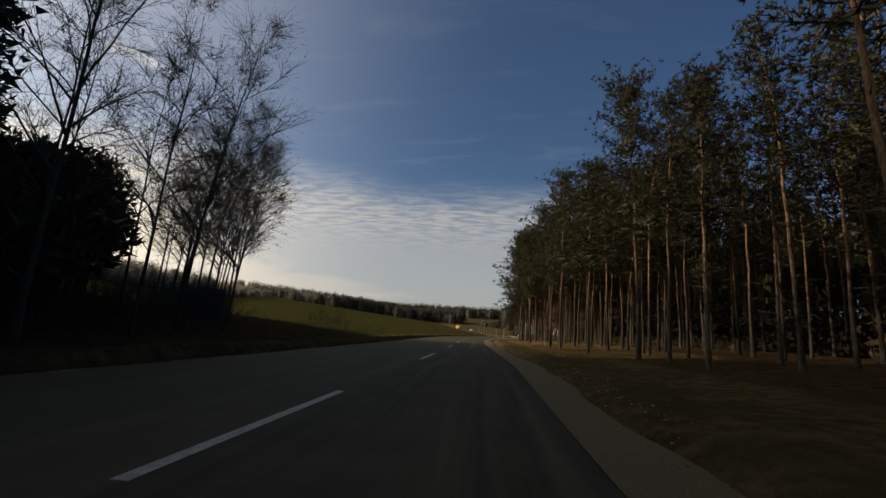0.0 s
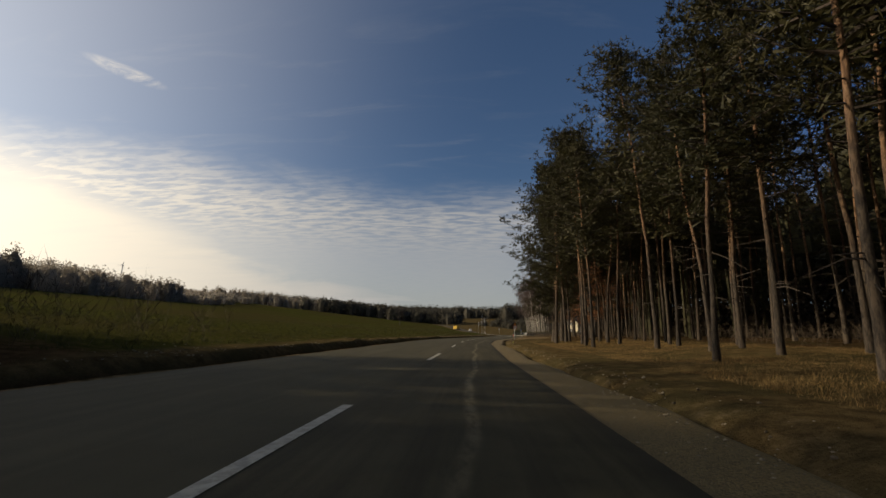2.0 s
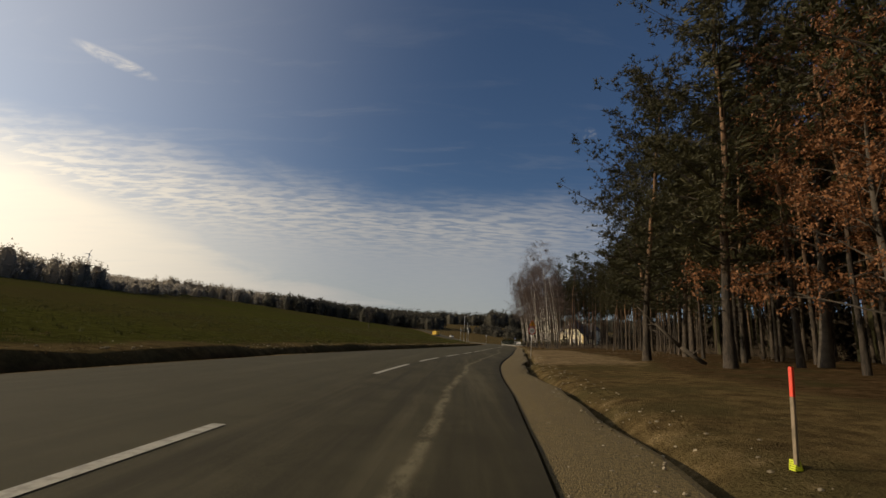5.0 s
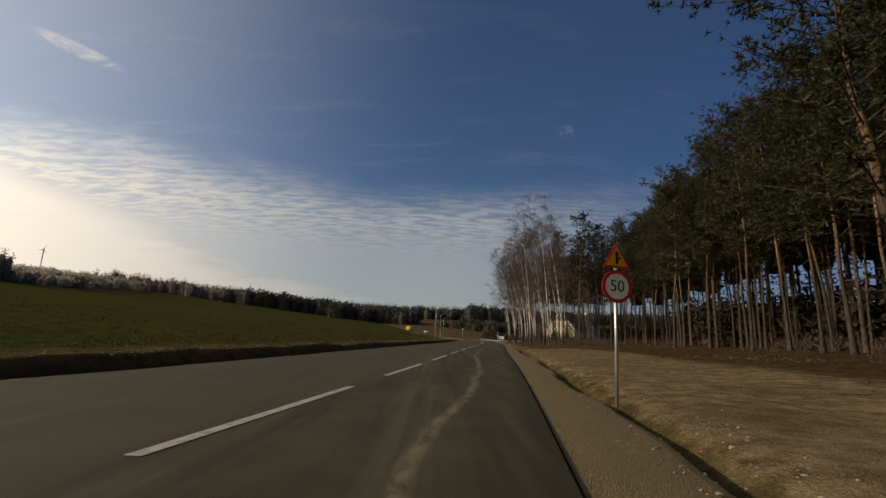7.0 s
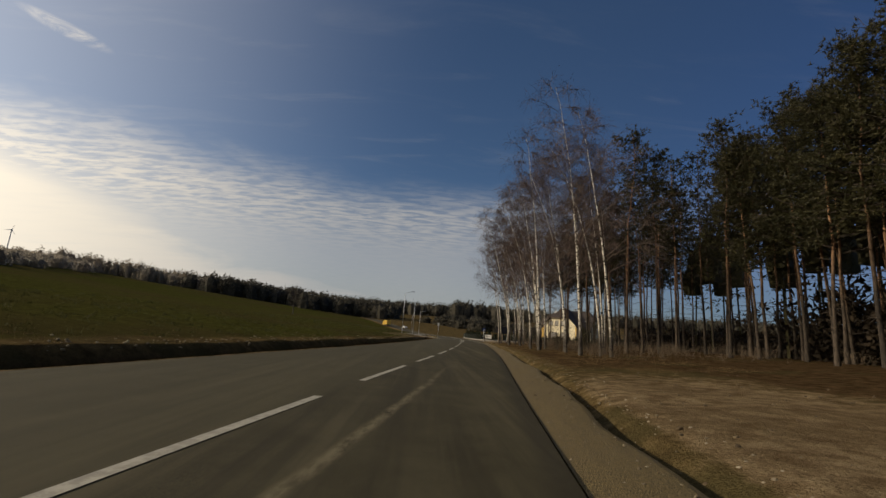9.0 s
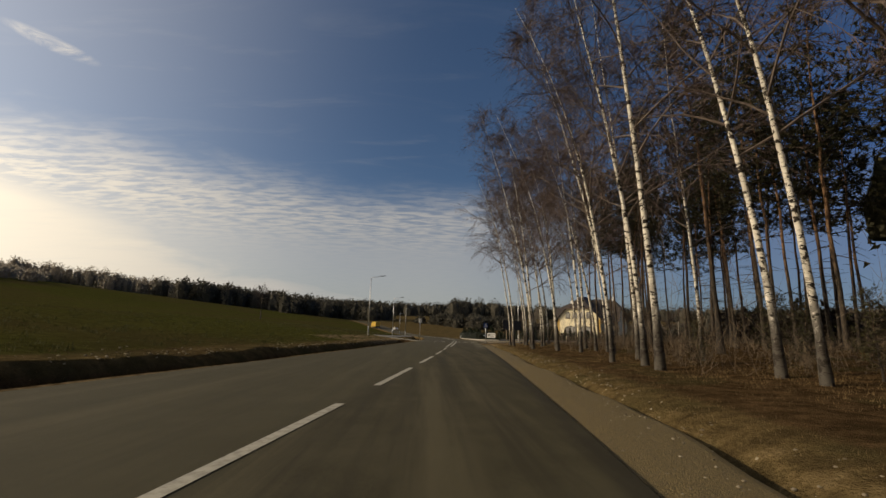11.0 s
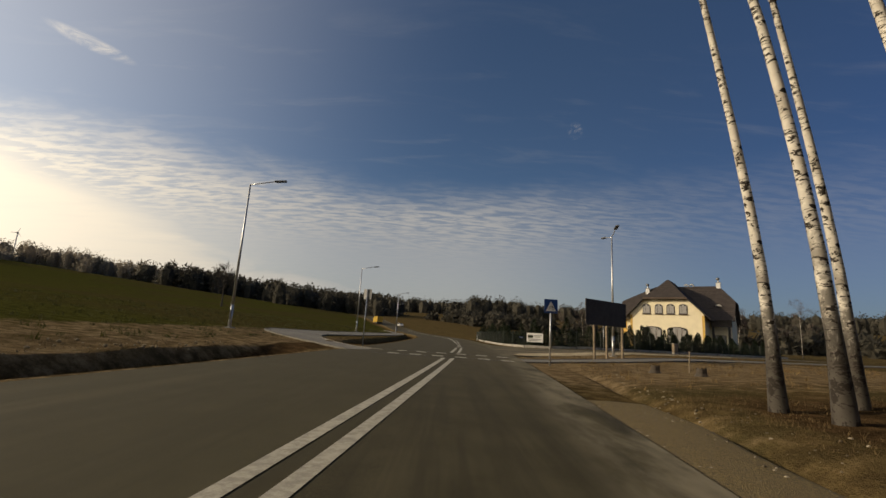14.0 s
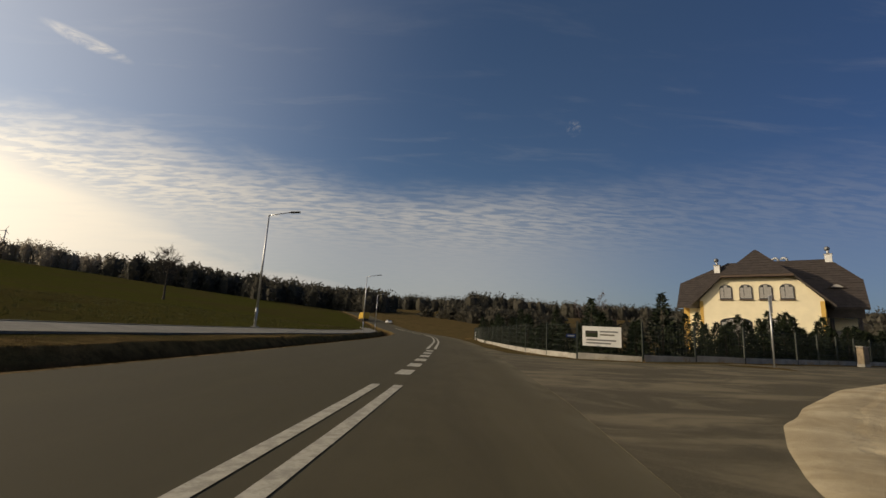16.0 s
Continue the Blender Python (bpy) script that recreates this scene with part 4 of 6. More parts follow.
# oak that kept its brown leaves
def oak_meshes(seed, h, r0):
    rng = np.random.default_rng(seed)
    t = np.linspace(0, 1, 11)
    tr = np.stack([0.5 * np.sin(t * 3.0), 0.4 * np.sin(t * 2.2 + 1) - 0.34, t * h - 0.15], 1)
    trunk, limbs, leaves = Soup(), Soup(), Soup()
    trunk.tube(tr, r0 * (1 - 0.86 * t) * (1 + 0.5 * np.exp(-t * 26)), 9)
    B, E, W = [], [], []
    for k in range(44):
        f = 0.16 + 0.8 * (k + rng.random()) / 44
        p = np.array([np.interp(f, t, tr[:, i]) for i in range(3)])
        az, rel = k * 2.4 + rng.normal(0, 0.4), (f - 0.16) / 0.84
        L = (1 - 0.55 * rel) * h * 0.34 * rng.uniform(0.6, 1.1)
        pts = limb_line(p, (math.cos(az), math.sin(az), 0.25 + 0.8 * rel), L, 6, rng.uniform(-0.3, 0.4), rng, 0.16)
        limbs.tube(pts, np.linspace(0.05 * (1.1 - rel), 0.01, 7), 5)
        for m in range(8):
            q = pts[int(rng.integers(2, 7))]
            sub = limb_line(q, (pts[-1] - pts[0]) / L + rng.normal(size=3) * 0.8, rng.uniform(0.5, 1.5), 4, 0.1, rng, 0.2)
            limbs.tube(sub[[0, 2, 4]], (0.012, 0.009, 0.004), 3)
            for w in range(int(rng.integers(12, 56))):
                c = sub[int(rng.integers(1, 5))] + rng.normal(size=3) * 0.16
                d = rng.normal(size=3) + np.array([0, 0, -0.5])
                B.append(c)
                E.append(c + d / np.linalg.norm(d) * rng.uniform(0.12, 0.2))
                W.append(rng.uniform(0.07, 0.12))
    leaves.blades(np.array(B), np.array(E), np.array(W), rng)
    return trunk.mesh("trunk", "bare_bark", True), limbs.mesh("limbs", "bare_bark"), leaves.mesh("leaves", "oak_leaves")


OAK = oak_meshes(71, 15.5, 0.2)
for x, y, turn, s_ in ((15.4, 76.4, 0, 1.0), (13.6, 71.0, 120, 0.72)):
    plant("oak_tree", OAK, ("trunk", "branch_work", "crown"), "oak that has kept its dry brown leaves", "oak tree", "oaks at the wood's edge", x, y, turn, s_)
fallen = root("fallen_trunk", "thin fallen trunk leaning at the wood's edge", "fallen tree", "", pose(11.6, 78.0, gz(11.6, 78.0)))
bm = bmesh.new()
for p0, p1, r_0, r_1 in (((0, 0, 0.05), (-0.9, 0.3, 0.75), 0.1, 0.085), ((-0.9, 0.3, 0.75), (-1.9, 0.5, 1.75), 0.085, 0.05), ((-1.9, 0.5, 1.75), (-2.6, 0.7, 2.5), 0.05, 0.02)):
    rod(bm, p0, p1, r_0, r_1, 8)
part("fallen_stem", bm, "bare_bark", fallen, smooth=True)
for p0, p1 in (((-1.2, 0.35, 1.05), (-1.3, 0.0, 1.7)), ((-1.7, 0.45, 1.55), (-2.0, 0.9, 1.9)), ((-0.5, 0.15, 0.45), (-0.4, -0.5, 0.8))):
    part("dead_branch", bm_rod(p0, p1, 0.025, 0.008, n=5), "bare_bark", fallen)

# birches along the road
BIRCHES = [birch_meshes(41, 17, 0.16, 0.17, fine=12), birch_meshes(42, 15.5, 0.22, 0.15, fine=12), birch_meshes(43, 18, 0.10, 0.18, fine=12), birch_meshes(44, 14, 0.17, 0.13, fine=12), birch_meshes(45, 16.5, 0.28, 0.16, fine=12)]
LAST_BIRCHES = [birch_meshes(46, 16, 0.22, 0.165, 0.42, arms=14), birch_meshes(48, 17, 0.18, 0.17, 0.45, arms=14)]
stand = [(18.3, 148.6), (18.5, 145.6), (17.4, 142.3), (19.7, 144.1), (18.5, 141.5), (18.5, 139.8), (20.4, 145.5), (16.9, 151.4), (20.0, 154.2), (19.4, 160.5), (17.2, 152.9),
         (17.0, 155.0), (18.9, 156.8), (20.1, 162.9), (20.4, 165.3), (18.1, 171.8), (18.9, 168.5), (19.9, 181.7), (18.9, 175.9), (17.9, 171.0), (23.2, 176.9), (18.6, 167.2),
         (21.4, 169.8), (18.6, 183.4), (18.75, 182.4), (22.3, 182.5), (19.4, 174.2), (20.6, 174.4), (20.9, 179.0), (20.15, 183.7), (19.0, 164.0), (17.9, 147.0)]
for i, (x, y) in enumerate(stand):
    plant("birch_tree", BIRCHES[i % 5] if y < 178 else LAST_BIRCHES[i % 2], ("trunk", "branch_work", "crown"), "bare white-barked birch leaning towards the road", "birch tree", "birches beside the road", x, y, rng.uniform(-50, 50) * (0.3 if y > 178 else 1), rng.uniform(0.9, 1.15))

for x, y, s_ in ((19.3, 147.2, 0.22), (20.6, 150.4, 0.26), (18.9, 152.6, 0.2), (22.3, 149.0, 0.3), (23.0, 154.5, 0.34)):
    plant("pine_shrub", SMALL_PINES[int(y) % 2], ("trunk", "branch_work", "crown"), "low green pine shrub between the birches", "shrub", "pine shrubs under the birches", x, y, x * 40, s_)

# trees on the bank at the start
ALDERS = [birch_meshes(51, 13, 0.14, 0.13, 0.28, "bare_bark", "bare_bark", 16, 0.3, 1.2), birch_meshes(52, 11, 0.2, 0.10, 0.3, "bare_bark", "bare_bark", 14, 0.2, 1.3), birch_meshes(53, 12, 0.05, 0.12, 0.25, "bare_bark", "bare_bark", 16, 0.3, 1.1)]
bank = [(-14.2, 14.6, 1, 1.0), (-15.5, 12.2, 2, 1.05), (-16.5, 14.6, 0, 1.1), (-12.2, 6.4, 0, 1.15), (-14.0, 9.0, 1, 1.2), (-11.5, 3.2, 2, 1.1), (-18.0, 10.0, 0, 1.1), (-12.0, 9.5, 2, 0.9), (-13.6, 16.4, 1, 0.95), (-16.5, 20.5, 2, 1.05), (-14.4, 17.2, 0, 1.0), (-20.5, 22.0, 1, 1.0), (-17.2, 17.5, 1, 1.15), (-10.5, -1.5, 0, 1.1), (-13.0, 0.5, 1, 1.15), (-17.5, 5.0, 2, 1.2), (-19, 20, 0, 1.05), (-21, 22.5, 2, 1.0), (-22.5, 25, 0, 1.1), (-27, 27.5, 1, 1.1), (-30, 31, 2, 1.05), (-22, 20, 2, 1.2), (-25, 24, 0, 1.2), (-28, 27, 1, 1.25), (-20, 17, 1, 1.2), (-24, 20, 2, 1.2), (-32, 31, 0, 1.1), (-30, 30, 2, 1.2), (-27, 22, 1, 1.3)]
for x, y, i, s in bank:
    x = min(x, -0.58 * (y + 11))
    plant("bare_tree", ALDERS[i], ("trunk", "branch_work", "crown"), "bare dark tree on the roadside bank", "tree", "bare trees on the bank", x, y, rng.uniform(150, 210), s)
for k in range(40):
    y = rng.uniform(-22, 21)
    x = min(-1.0 * (y + 11) - 1.5, -10.5) - abs(rng.normal(0, 3.0))
    low = y > 2
    ms = SMALL_PINES[k % 2]
    x -= 0 if low else 4.0
    s_ = rng.uniform(0.35, 0.62) if low else rng.uniform(0.7, 1.0)
    plant("pine_tree", ms, ("trunk", "branch_work", "crown"), "dark bushy pine on the roadside bank", "pine tree", "pines on the bank", x, y, rng.uniform(0, 360), s_)

# ---- woods behind and far away ----
HEART = np.array([(math.cos(a) * q, math.sin(a) * q, f) for f, q in ((0.0, 0.85), (0.4, 1.0), (0.74, 0.86), (0.94, 0.5)) for a in np.arange(7) * math.tau / 7] + [(0, 0, 1.0)])
HEART_F = [f for i in range(3) for j in range(7) for f in ((i * 7 + j, i * 7 + (j + 1) % 7, i * 7 + 7 + j), (i * 7 + (j + 1) % 7, i * 7 + 7 + (j + 1) % 7, i * 7 + 7 + j))] + [(21 + j, 21 + (j + 1) % 7, 28) for j in range(7)]


def wood_mass(name, places, mat, label, category, blades, size, trunks=True, heart=1.0, core=0.0):
    """Many plain trees in one mesh: trunks and clumps of twigs or needles."""
    r = np.random.default_rng(77)
    S = Soup()
    for x, y, h, w in places:
        z = gz(x, y)
        if trunks:
            S.tube([(x, y, z - 0.3), (x + r.normal(0, 0.1), y + r.normal(0, 0.1), z + h * 0.5), (x + r.normal(0, 0.2), y, z + h * 0.95)], (0.016 * h * 0.6, 0.011 * h * 0.6, 0.03), 4)
        if core:
            S.add(HEART * r.uniform(0.7, 1.1, (len(HEART), 1)) * np.array([w * core, w * core, h * 0.42]) + np.array([x, y, z + h * 0.52]), HEART_F)
        if not trunks and heart:
            S.add(HEART * r.uniform(0.8, 1.1, (len(HEART), 1)) * np.array([w * 0.62, w * 0.62, h * 0.74]) + np.array([x, y, z - 0.2]), HEART_F)
        n = blades
        u = r.normal(size=(n, 3))
        u /= np.linalg.norm(u, axis=1)[:, None]
        rr = r.uniform(0.25 if trunks else 0.42, 1.0, (n, 1)) ** 0.5
        u[:, 2] = u[:, 2] if trunks else np.abs(u[:, 2])
        c = np.array([x, y, z + h * (0.66 if trunks else 0.0)]) + u * rr * np.array([w, w, h * (0.34 if trunks else 0.96)])
        d = r.normal(size=(n, 3)) * 0.6 + u * (0.6 if trunks else 0.2) + np.array([0, 0, 0.4 if trunks else 0.1])
        d *= (size * r.uniform(0.6, 1.4, n) / np.linalg.norm(d, axis=1))[:, None]
        S.blades(c, c + d, r.uniform(0.35, 0.8, n) * size, r)
    ob = new(name, S.mesh(name, mat))
    return tagged(ob, label, category, kind="stuff")


r9 = np.random.default_rng(9)
deep = [(x, y, h, 2.2) for x, y, h in inner_pines]
for k in range(520):
    y = r9.uniform(-30, 124)
    deep.append((float(xc(y)) + r9.uniform(26.5, 62), y, r9.uniform(13, 18), r9.uniform(1.8, 2.8)))
for k in range(14):
    y = r9.uniform(128, 165)
    deep.append((float(xc(y)) + r9.uniform(26.5, 34), y, r9.uniform(13, 17), r9.uniform(1.8, 2.6)))
shade = []
for k in range(360):
    y = r9.uniform(-30, 31)
    x = min(-0.90 * (y + 11) - 2.0, -12.5) - abs(r9.normal(0, 9))
    # mostly unseen trees far left are made tall to shade the road
    tall = x < -1.28 * (y + 11) - 3.5 or (y > 16 and x < -1.0 * (y + 11))
    shade.append((x, y, (r9.uniform(13.5, 17) if y < 12 else r9.uniform(10, 12)) if tall else r9.uniform(0.17, 0.29) * math.hypot(x, y + 11), r9.uniform(2.2, 3.0)))
# solid tall conifers added out of view on the left, to shade the road
wall = []
for k in range(260):
    y = r9.uniform(-62, 13.5)
    x = min(-1.36 * (y + 11) - 2.5, -14.0) - r9.uniform(0, 26)
    wall.append((x, y, r9.uniform(19, 24), r9.uniform(2.6, 3.6)))
# more added behind the start on the right, unseen, to cut sky light
for k in range(170):
    y = r9.uniform(-66, -22)
    wall.append((r9.uniform(9.5, 36), y, r9.uniform(13, 17), r9.uniform(2.2, 3.2)))
wood_mass("bank_wood_depth", wall, "spruce_needles", "unseen dense conifers added on both sides to shade the road's start", "wood", 120, 1.0, False)
wood_mass("bank_wood", shade, "pine_needles", "dark wood beyond the roadside bank, raised out of view for shade", "wood", 330, 0.5)
wood_mass("pine_wood", deep, "pine_needles", "dense pine wood behind the roadside trees", "wood", 150, 0.42, core=0.6)


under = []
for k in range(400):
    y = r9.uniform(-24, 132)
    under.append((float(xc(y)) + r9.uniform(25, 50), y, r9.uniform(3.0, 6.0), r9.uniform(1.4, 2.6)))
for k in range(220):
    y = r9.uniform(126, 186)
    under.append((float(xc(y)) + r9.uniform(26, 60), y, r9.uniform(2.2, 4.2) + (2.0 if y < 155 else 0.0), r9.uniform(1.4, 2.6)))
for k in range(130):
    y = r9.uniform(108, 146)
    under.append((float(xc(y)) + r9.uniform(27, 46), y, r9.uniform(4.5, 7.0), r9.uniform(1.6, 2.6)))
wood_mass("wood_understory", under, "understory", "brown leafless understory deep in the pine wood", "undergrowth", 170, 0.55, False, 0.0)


def arc(a0, a1, r0, r1, n, h, w, cx=12, cy=120):
    out = []
    for _ in range(n):
        a, rr = radians(r9.uniform(a0, a1)), r9.uniform(r0, r1)
        out.append((cx + rr * math.sin(a), cy + rr * math.cos(a), r9.uniform(*h), r9.uniform(*w)))
    return out


def belt(p, q, depth, n, h, w):
    out = []
    for _ in range(n):
        f = r9.random()
        out.append((p[0] + (q[0] - p[0]) * f + r9.normal(0, depth), p[1] + (q[1] - p[1]) * f + r9.normal(0, depth), r9.uniform(*h), r9.uniform(*w)))
    return out


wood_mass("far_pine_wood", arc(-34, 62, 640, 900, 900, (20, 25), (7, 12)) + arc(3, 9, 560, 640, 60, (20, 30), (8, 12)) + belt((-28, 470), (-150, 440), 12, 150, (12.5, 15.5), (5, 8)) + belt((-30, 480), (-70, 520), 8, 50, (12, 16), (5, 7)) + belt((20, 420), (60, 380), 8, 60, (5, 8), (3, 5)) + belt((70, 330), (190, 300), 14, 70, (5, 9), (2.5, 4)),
          "far_wood_hazed", "distant pine woods on the hills, greyed for haze", "woods", 105, 2.1, False)
# both woods across the field take the colour with haze painted in
wood_mass("far_bare_wood", belt((-150, 50), (-166, 160), 8, 105, (11, 18), (3.5, 5.5)) + belt((-166, 150), (-183, 255), 9, 110, (9.5, 14.5), (3.5, 5.5)) + belt((-185, 260), (-250, 420), 12, 180, (4.5, 8), (4, 6.5)) + belt((-150, 60), (-140, -60), 10, 60, (12, 18), (3, 5)) + belt((-250, 420), (-150, 445), 8, 70, (10, 15), (3, 5)),
          "far_bare_hazed", "bare grey-brown wood along the far side of the field, paled for haze", "wood", 220, 0.95, False)
wood_mass("far_dark_wood", belt((-158, 70), (-190, 255), 5, 110, (4.5, 7), (3.5, 5.5)) + belt((-190, 255), (-250, 415), 8, 90, (4, 6.5), (4, 6)), "far_bare_hazed", "grey-brown young wood at the field's far edge, paled for haze", "wood", 150, 1.15, False)

# ---- grass, brush and stones ----
def grass(name, n, region, mat, label, h=(0.2, 0.55), w=0.022, clump=9):
    r = np.random.default_rng(len(name) * 7 + n)
    S = Soup()
    P = np.array([region(r) for _ in range(n)])
    Z = ground_z(P[:, 0], P[:, 1]) - 0.02
    base = np.repeat(np.stack([P[:, 0], P[:, 1], Z], 1), clump, 0) + np.concatenate([r.normal(0, 0.09, (n * clump, 2)), np.zeros((n * clump, 1))], 1)
    d = r.normal(0, 0.35, (n * clump, 3))
    d[:, 2] = 1
    L = np.repeat(r.uniform(*h, n), clump) * r.uniform(0.6, 1.2, n * clump)
    S.blades(base, base + d * L[:, None], np.full(n * clump, w), r)
    ob = new(name, S.mesh(name, mat))
    return tagged(ob, label, "grass", kind="stuff")


def inside(x, y, poly):
    odd = False
    for (x0, y0), (x1, y1) in zip(poly, poly[1:] + poly[:1]):
        if (y0 > y) != (y1 > y) and x < x0 + (y - y0) * (x1 - x0) / (y1 - y0):
            odd = not odd
    return odd


def paved(x, y):
    """True on the side road, the sand and the paths."""
    if y < 193:
        return False
    near = any(math.hypot(x - px, y - py) < 1.2 for px, py in PATH_SPOTS)
    return near or inside(x, y, SIDE)


def verge(y0, y1, d0, d1):
    def go(r):
        while True:
            y = r.uniform(y0, y1)
            x = float(xc(y)) + d0 + (d1 - d0) * r.random() ** 1.2
            if not paved(x, y):
                return x, y
    return go


grass("dry_grass", 11000, verge(12, 58, 6.2, 15), "dry_grass", "golden dry grass under the pines", (0.04, 0.13), 0.009)
grass("verge_grass", 4200, verge(128, 185, 4.9, 13), "matted_grass", "matted dry grass below the birches", (0.03, 0.09), 0.012)
grass("field_edge_grass", 4200, verge(-10, 270, -6.8, -11), "matted_grass", "dry grass along the ditch and field edge", (0.03, 0.09), 0.014)
grass("field_grass", 5200, verge(14, 260, -9.0, -34), "green_grass", "short green grass of the field", (0.08, 0.2), 0.035)
grass("open_grass", 1800, verge(186, 260, 4.5, 26), "dry_grass", "thin dry grass beside the junction", (0.06, 0.2), 0.02)


def brush(name, places, mat, label, h, stems=26, spread_=0.5):
    """Twiggy undergrowth in one mesh."""
    r = np.random.default_rng(31)
    S = Soup()
    for x, y in places:
        z = gz(x, y)
        for _ in range(stems):
            b = np.array([x + r.normal(0, spread_), y + r.normal(0, spread_), z - 0.03])
            L = h * r.uniform(0.4, 1.2)
            pts = limb_line(b, (r.normal(0, 0.35), r.normal(0, 0.35), 1), L, 3, 0.0, r, 0.12)
            B = [pts[0], pts[1], pts[2]]
            Tp = [pts[1], pts[2], pts[3]]
            for _ in range(5):
                q = pts[1] + (pts[3] - pts[1]) * r.random()
                B.append(q)
                Tp.append(q + (r.normal(size=3) * 0.5 + np.array([0, 0, 0.6])) * L * 0.3)
            S.blades(np.array(B), np.array(Tp), np.full(len(B), 0.014), r)
    ob = new(name, S.mesh(name, mat))
    return tagged(ob, label, "undergrowth", kind="stuff")


def scatter(n, y0, y1, d0, d1, seed):
    r = np.random.default_rng(seed)
    return [(float(xc(y)) + r.uniform(d0, d1), y) for y in r.uniform(y0, y1, n)]


brush("birch_undergrowth", scatter(140, 134, 184, 8.5, 22, 1), "brush_twig", "brown leafless saplings and scrub under the birches", 0.8)
brush("tall_saplings", scatter(60, 146, 184, 7.5, 17, 2), "brush_twig", "thin bare saplings between the birches", 3.2, 5, 0.3)
brush("wood_undergrowth", scatter(150, 20, 128, 14, 27, 3), "brush_twig", "low scrub in the pine wood", 0.9)
brush("bank_scrub", [(min(x, -0.62 * (y + 11) - 0.6), y) for x, y in scatter(230, -24, 22, -22, -9, 4)] + [(min(x, -0.64 * (y + 11)), y) for x, y in scatter(60, 15, 32, -32, -16, 8)], "bare_bark", "dark tangled scrub on the bank", 2.2, 24, 0.8)
brush("tall_weeds", scatter(22, 25, 36, -14, -9, 6), "brush_twig", "dry tall weeds at the field's edge", 2.0, 9, 0.5)
brush("garden_scrub", scatter(60, 226, 275, 8, 30, 7), "brush_twig", "brown garden shrubs behind the fence", 1.5)


def stones(name, n, region, size, mat, label):
    """Loose angular stones, each a squashed and dented block, in one mesh."""
    r = np.random.default_rng(n)
    S = Soup()
    g = (1 + 5 ** 0.5) / 2
    t = np.array([(-1, g, 0), (1, g, 0), (-1, -g, 0), (1, -g, 0), (0, -1, g), (0, 1, g), (0, -1, -g), (0, 1, -g), (g, 0, -1), (g, 0, 1), (-g, 0, -1), (-g, 0, 1)]) / 1.9
    F = [(0, 11, 5), (0, 5, 1), (0, 1, 7), (0, 7, 10), (0, 10, 11), (1, 5, 9), (5, 11, 4), (11, 10, 2), (10, 7, 6), (7, 1, 8), (3, 9, 4), (3, 4, 2), (3, 2, 6), (3, 6, 8), (3, 8, 9), (4, 9, 5), (2, 4, 11), (6, 2, 10), (8, 6, 7), (9, 8, 1)]
    for _ in range(n):
        x, y = region(r)
        s = size * r.uniform(0.4, 1.0) ** 2
        d = x - float(xc(y))
        z = -0.035 if 2.9 < d - float(widen(y)) < 3.85 + float(wander(y)) and y < 184 else gz(x, y)
        S.add(t * r.uniform(0.7, 1.0, (12, 1)) * s * r.uniform((0.8, 0.6, 0.45), (1.2, 1.0, 0.75)) + np.array([x, y, z + s * 0.15]), F)
    ob = new(name, S.mesh(name, mat))
    return tagged(ob, label, "stones", kind="stuff")


def pebble(y0, y1, d0, d1):
    def go(r):
        y = r.uniform(y0, y1)
        return float(xc(y) + widen(y)) + np.clip(r.normal((d0 + d1) / 2, (d1 - d0) / 3), 2.95, 9), y
    return go


stones("shoulder_stones", 5500, pebble(-12, 184, 3.0, 4.2), 0.027, "stone", "small pale stones of the gravel shoulder")
stones("verge_stones", 2600, pebble(-5, 190, 4.2, 5.1), 0.038, "stone", "scattered pale stones along the verge")

stones("ditch_clods", 1700, lambda r: (lambda y: (float(xc(y)) - 7.1 - abs(r.normal(0, 0.9)), y))(float(r.uniform(24, 192))), 0.07, "stubble", "pale clods and stubble along the ditch edge")
stones("earth_clods", 150, lambda r: (float(r.normal(17.2, 1.3)), float(r.normal(104.5, 2.2))), 0.10, "clod", "lumps of dug earth on the bare sand")
stones("sand_clods", 700, lambda r: (float(r.uniform(8.5, 17)), float(r.uniform(80, 128))), 0.05, "clod", "small lumps on the bare sand")

# ---- street furniture ----
def street_lamp(x, y, h, arms, group, label):
    ob = root("street_lamp", label, "street lamp", group, pose(x, y, gz(x, y)))
    bm = bmesh.new()
    rod(bm, (0, 0, -0.1), (0, 0, 1.2), 0.085, 0.08, 12)
    rod(bm, (0, 0, 1.2), (0, 0, h), 0.07, 0.045, 12)
    part("pole", bm, "galvanised", ob, smooth=True)
    part("base_plate", bm_box(-0.2, 0.2, -0.2, 0.2, -0.05, 0.05, bevel=0.01), "concrete", ob, "concrete foot")
    part("access_door", bm_box(-0.05, 0.05, -0.098, -0.08, 0.45, 0.95, bevel=0.004), "sign_back", ob)
    for az, length in arms:
        c, s_ = math.sin(radians(az)), math.cos(radians(az))
        e = Vector((c * length, s_ * length, h + 0.2 * length))
        arm = part("arm", bm_rod((0, 0, h - 0.03), e, 0.032, 0.028, n=8), "galvanised", ob, smooth=True)
        bm = bmesh.new()
        box(bm, -0.11, 0.11, -0.05, 0.62, -0.045, 0.045, bevel=0.03)
        part("lamp_head", bm, "sign_back", ob, "flat grey lamp head", Matrix.Translation(e) @ pose(0, 0, 0, 6, 0, -az))
        part("lens", bm_box(-0.08, 0.08, 0.1, 0.52, -0.052, -0.044, bevel=0.003), "dark_glass", ob, "", Matrix.Translation(e) @ pose(0, 0, 0, 6, 0, -az))
    return ob


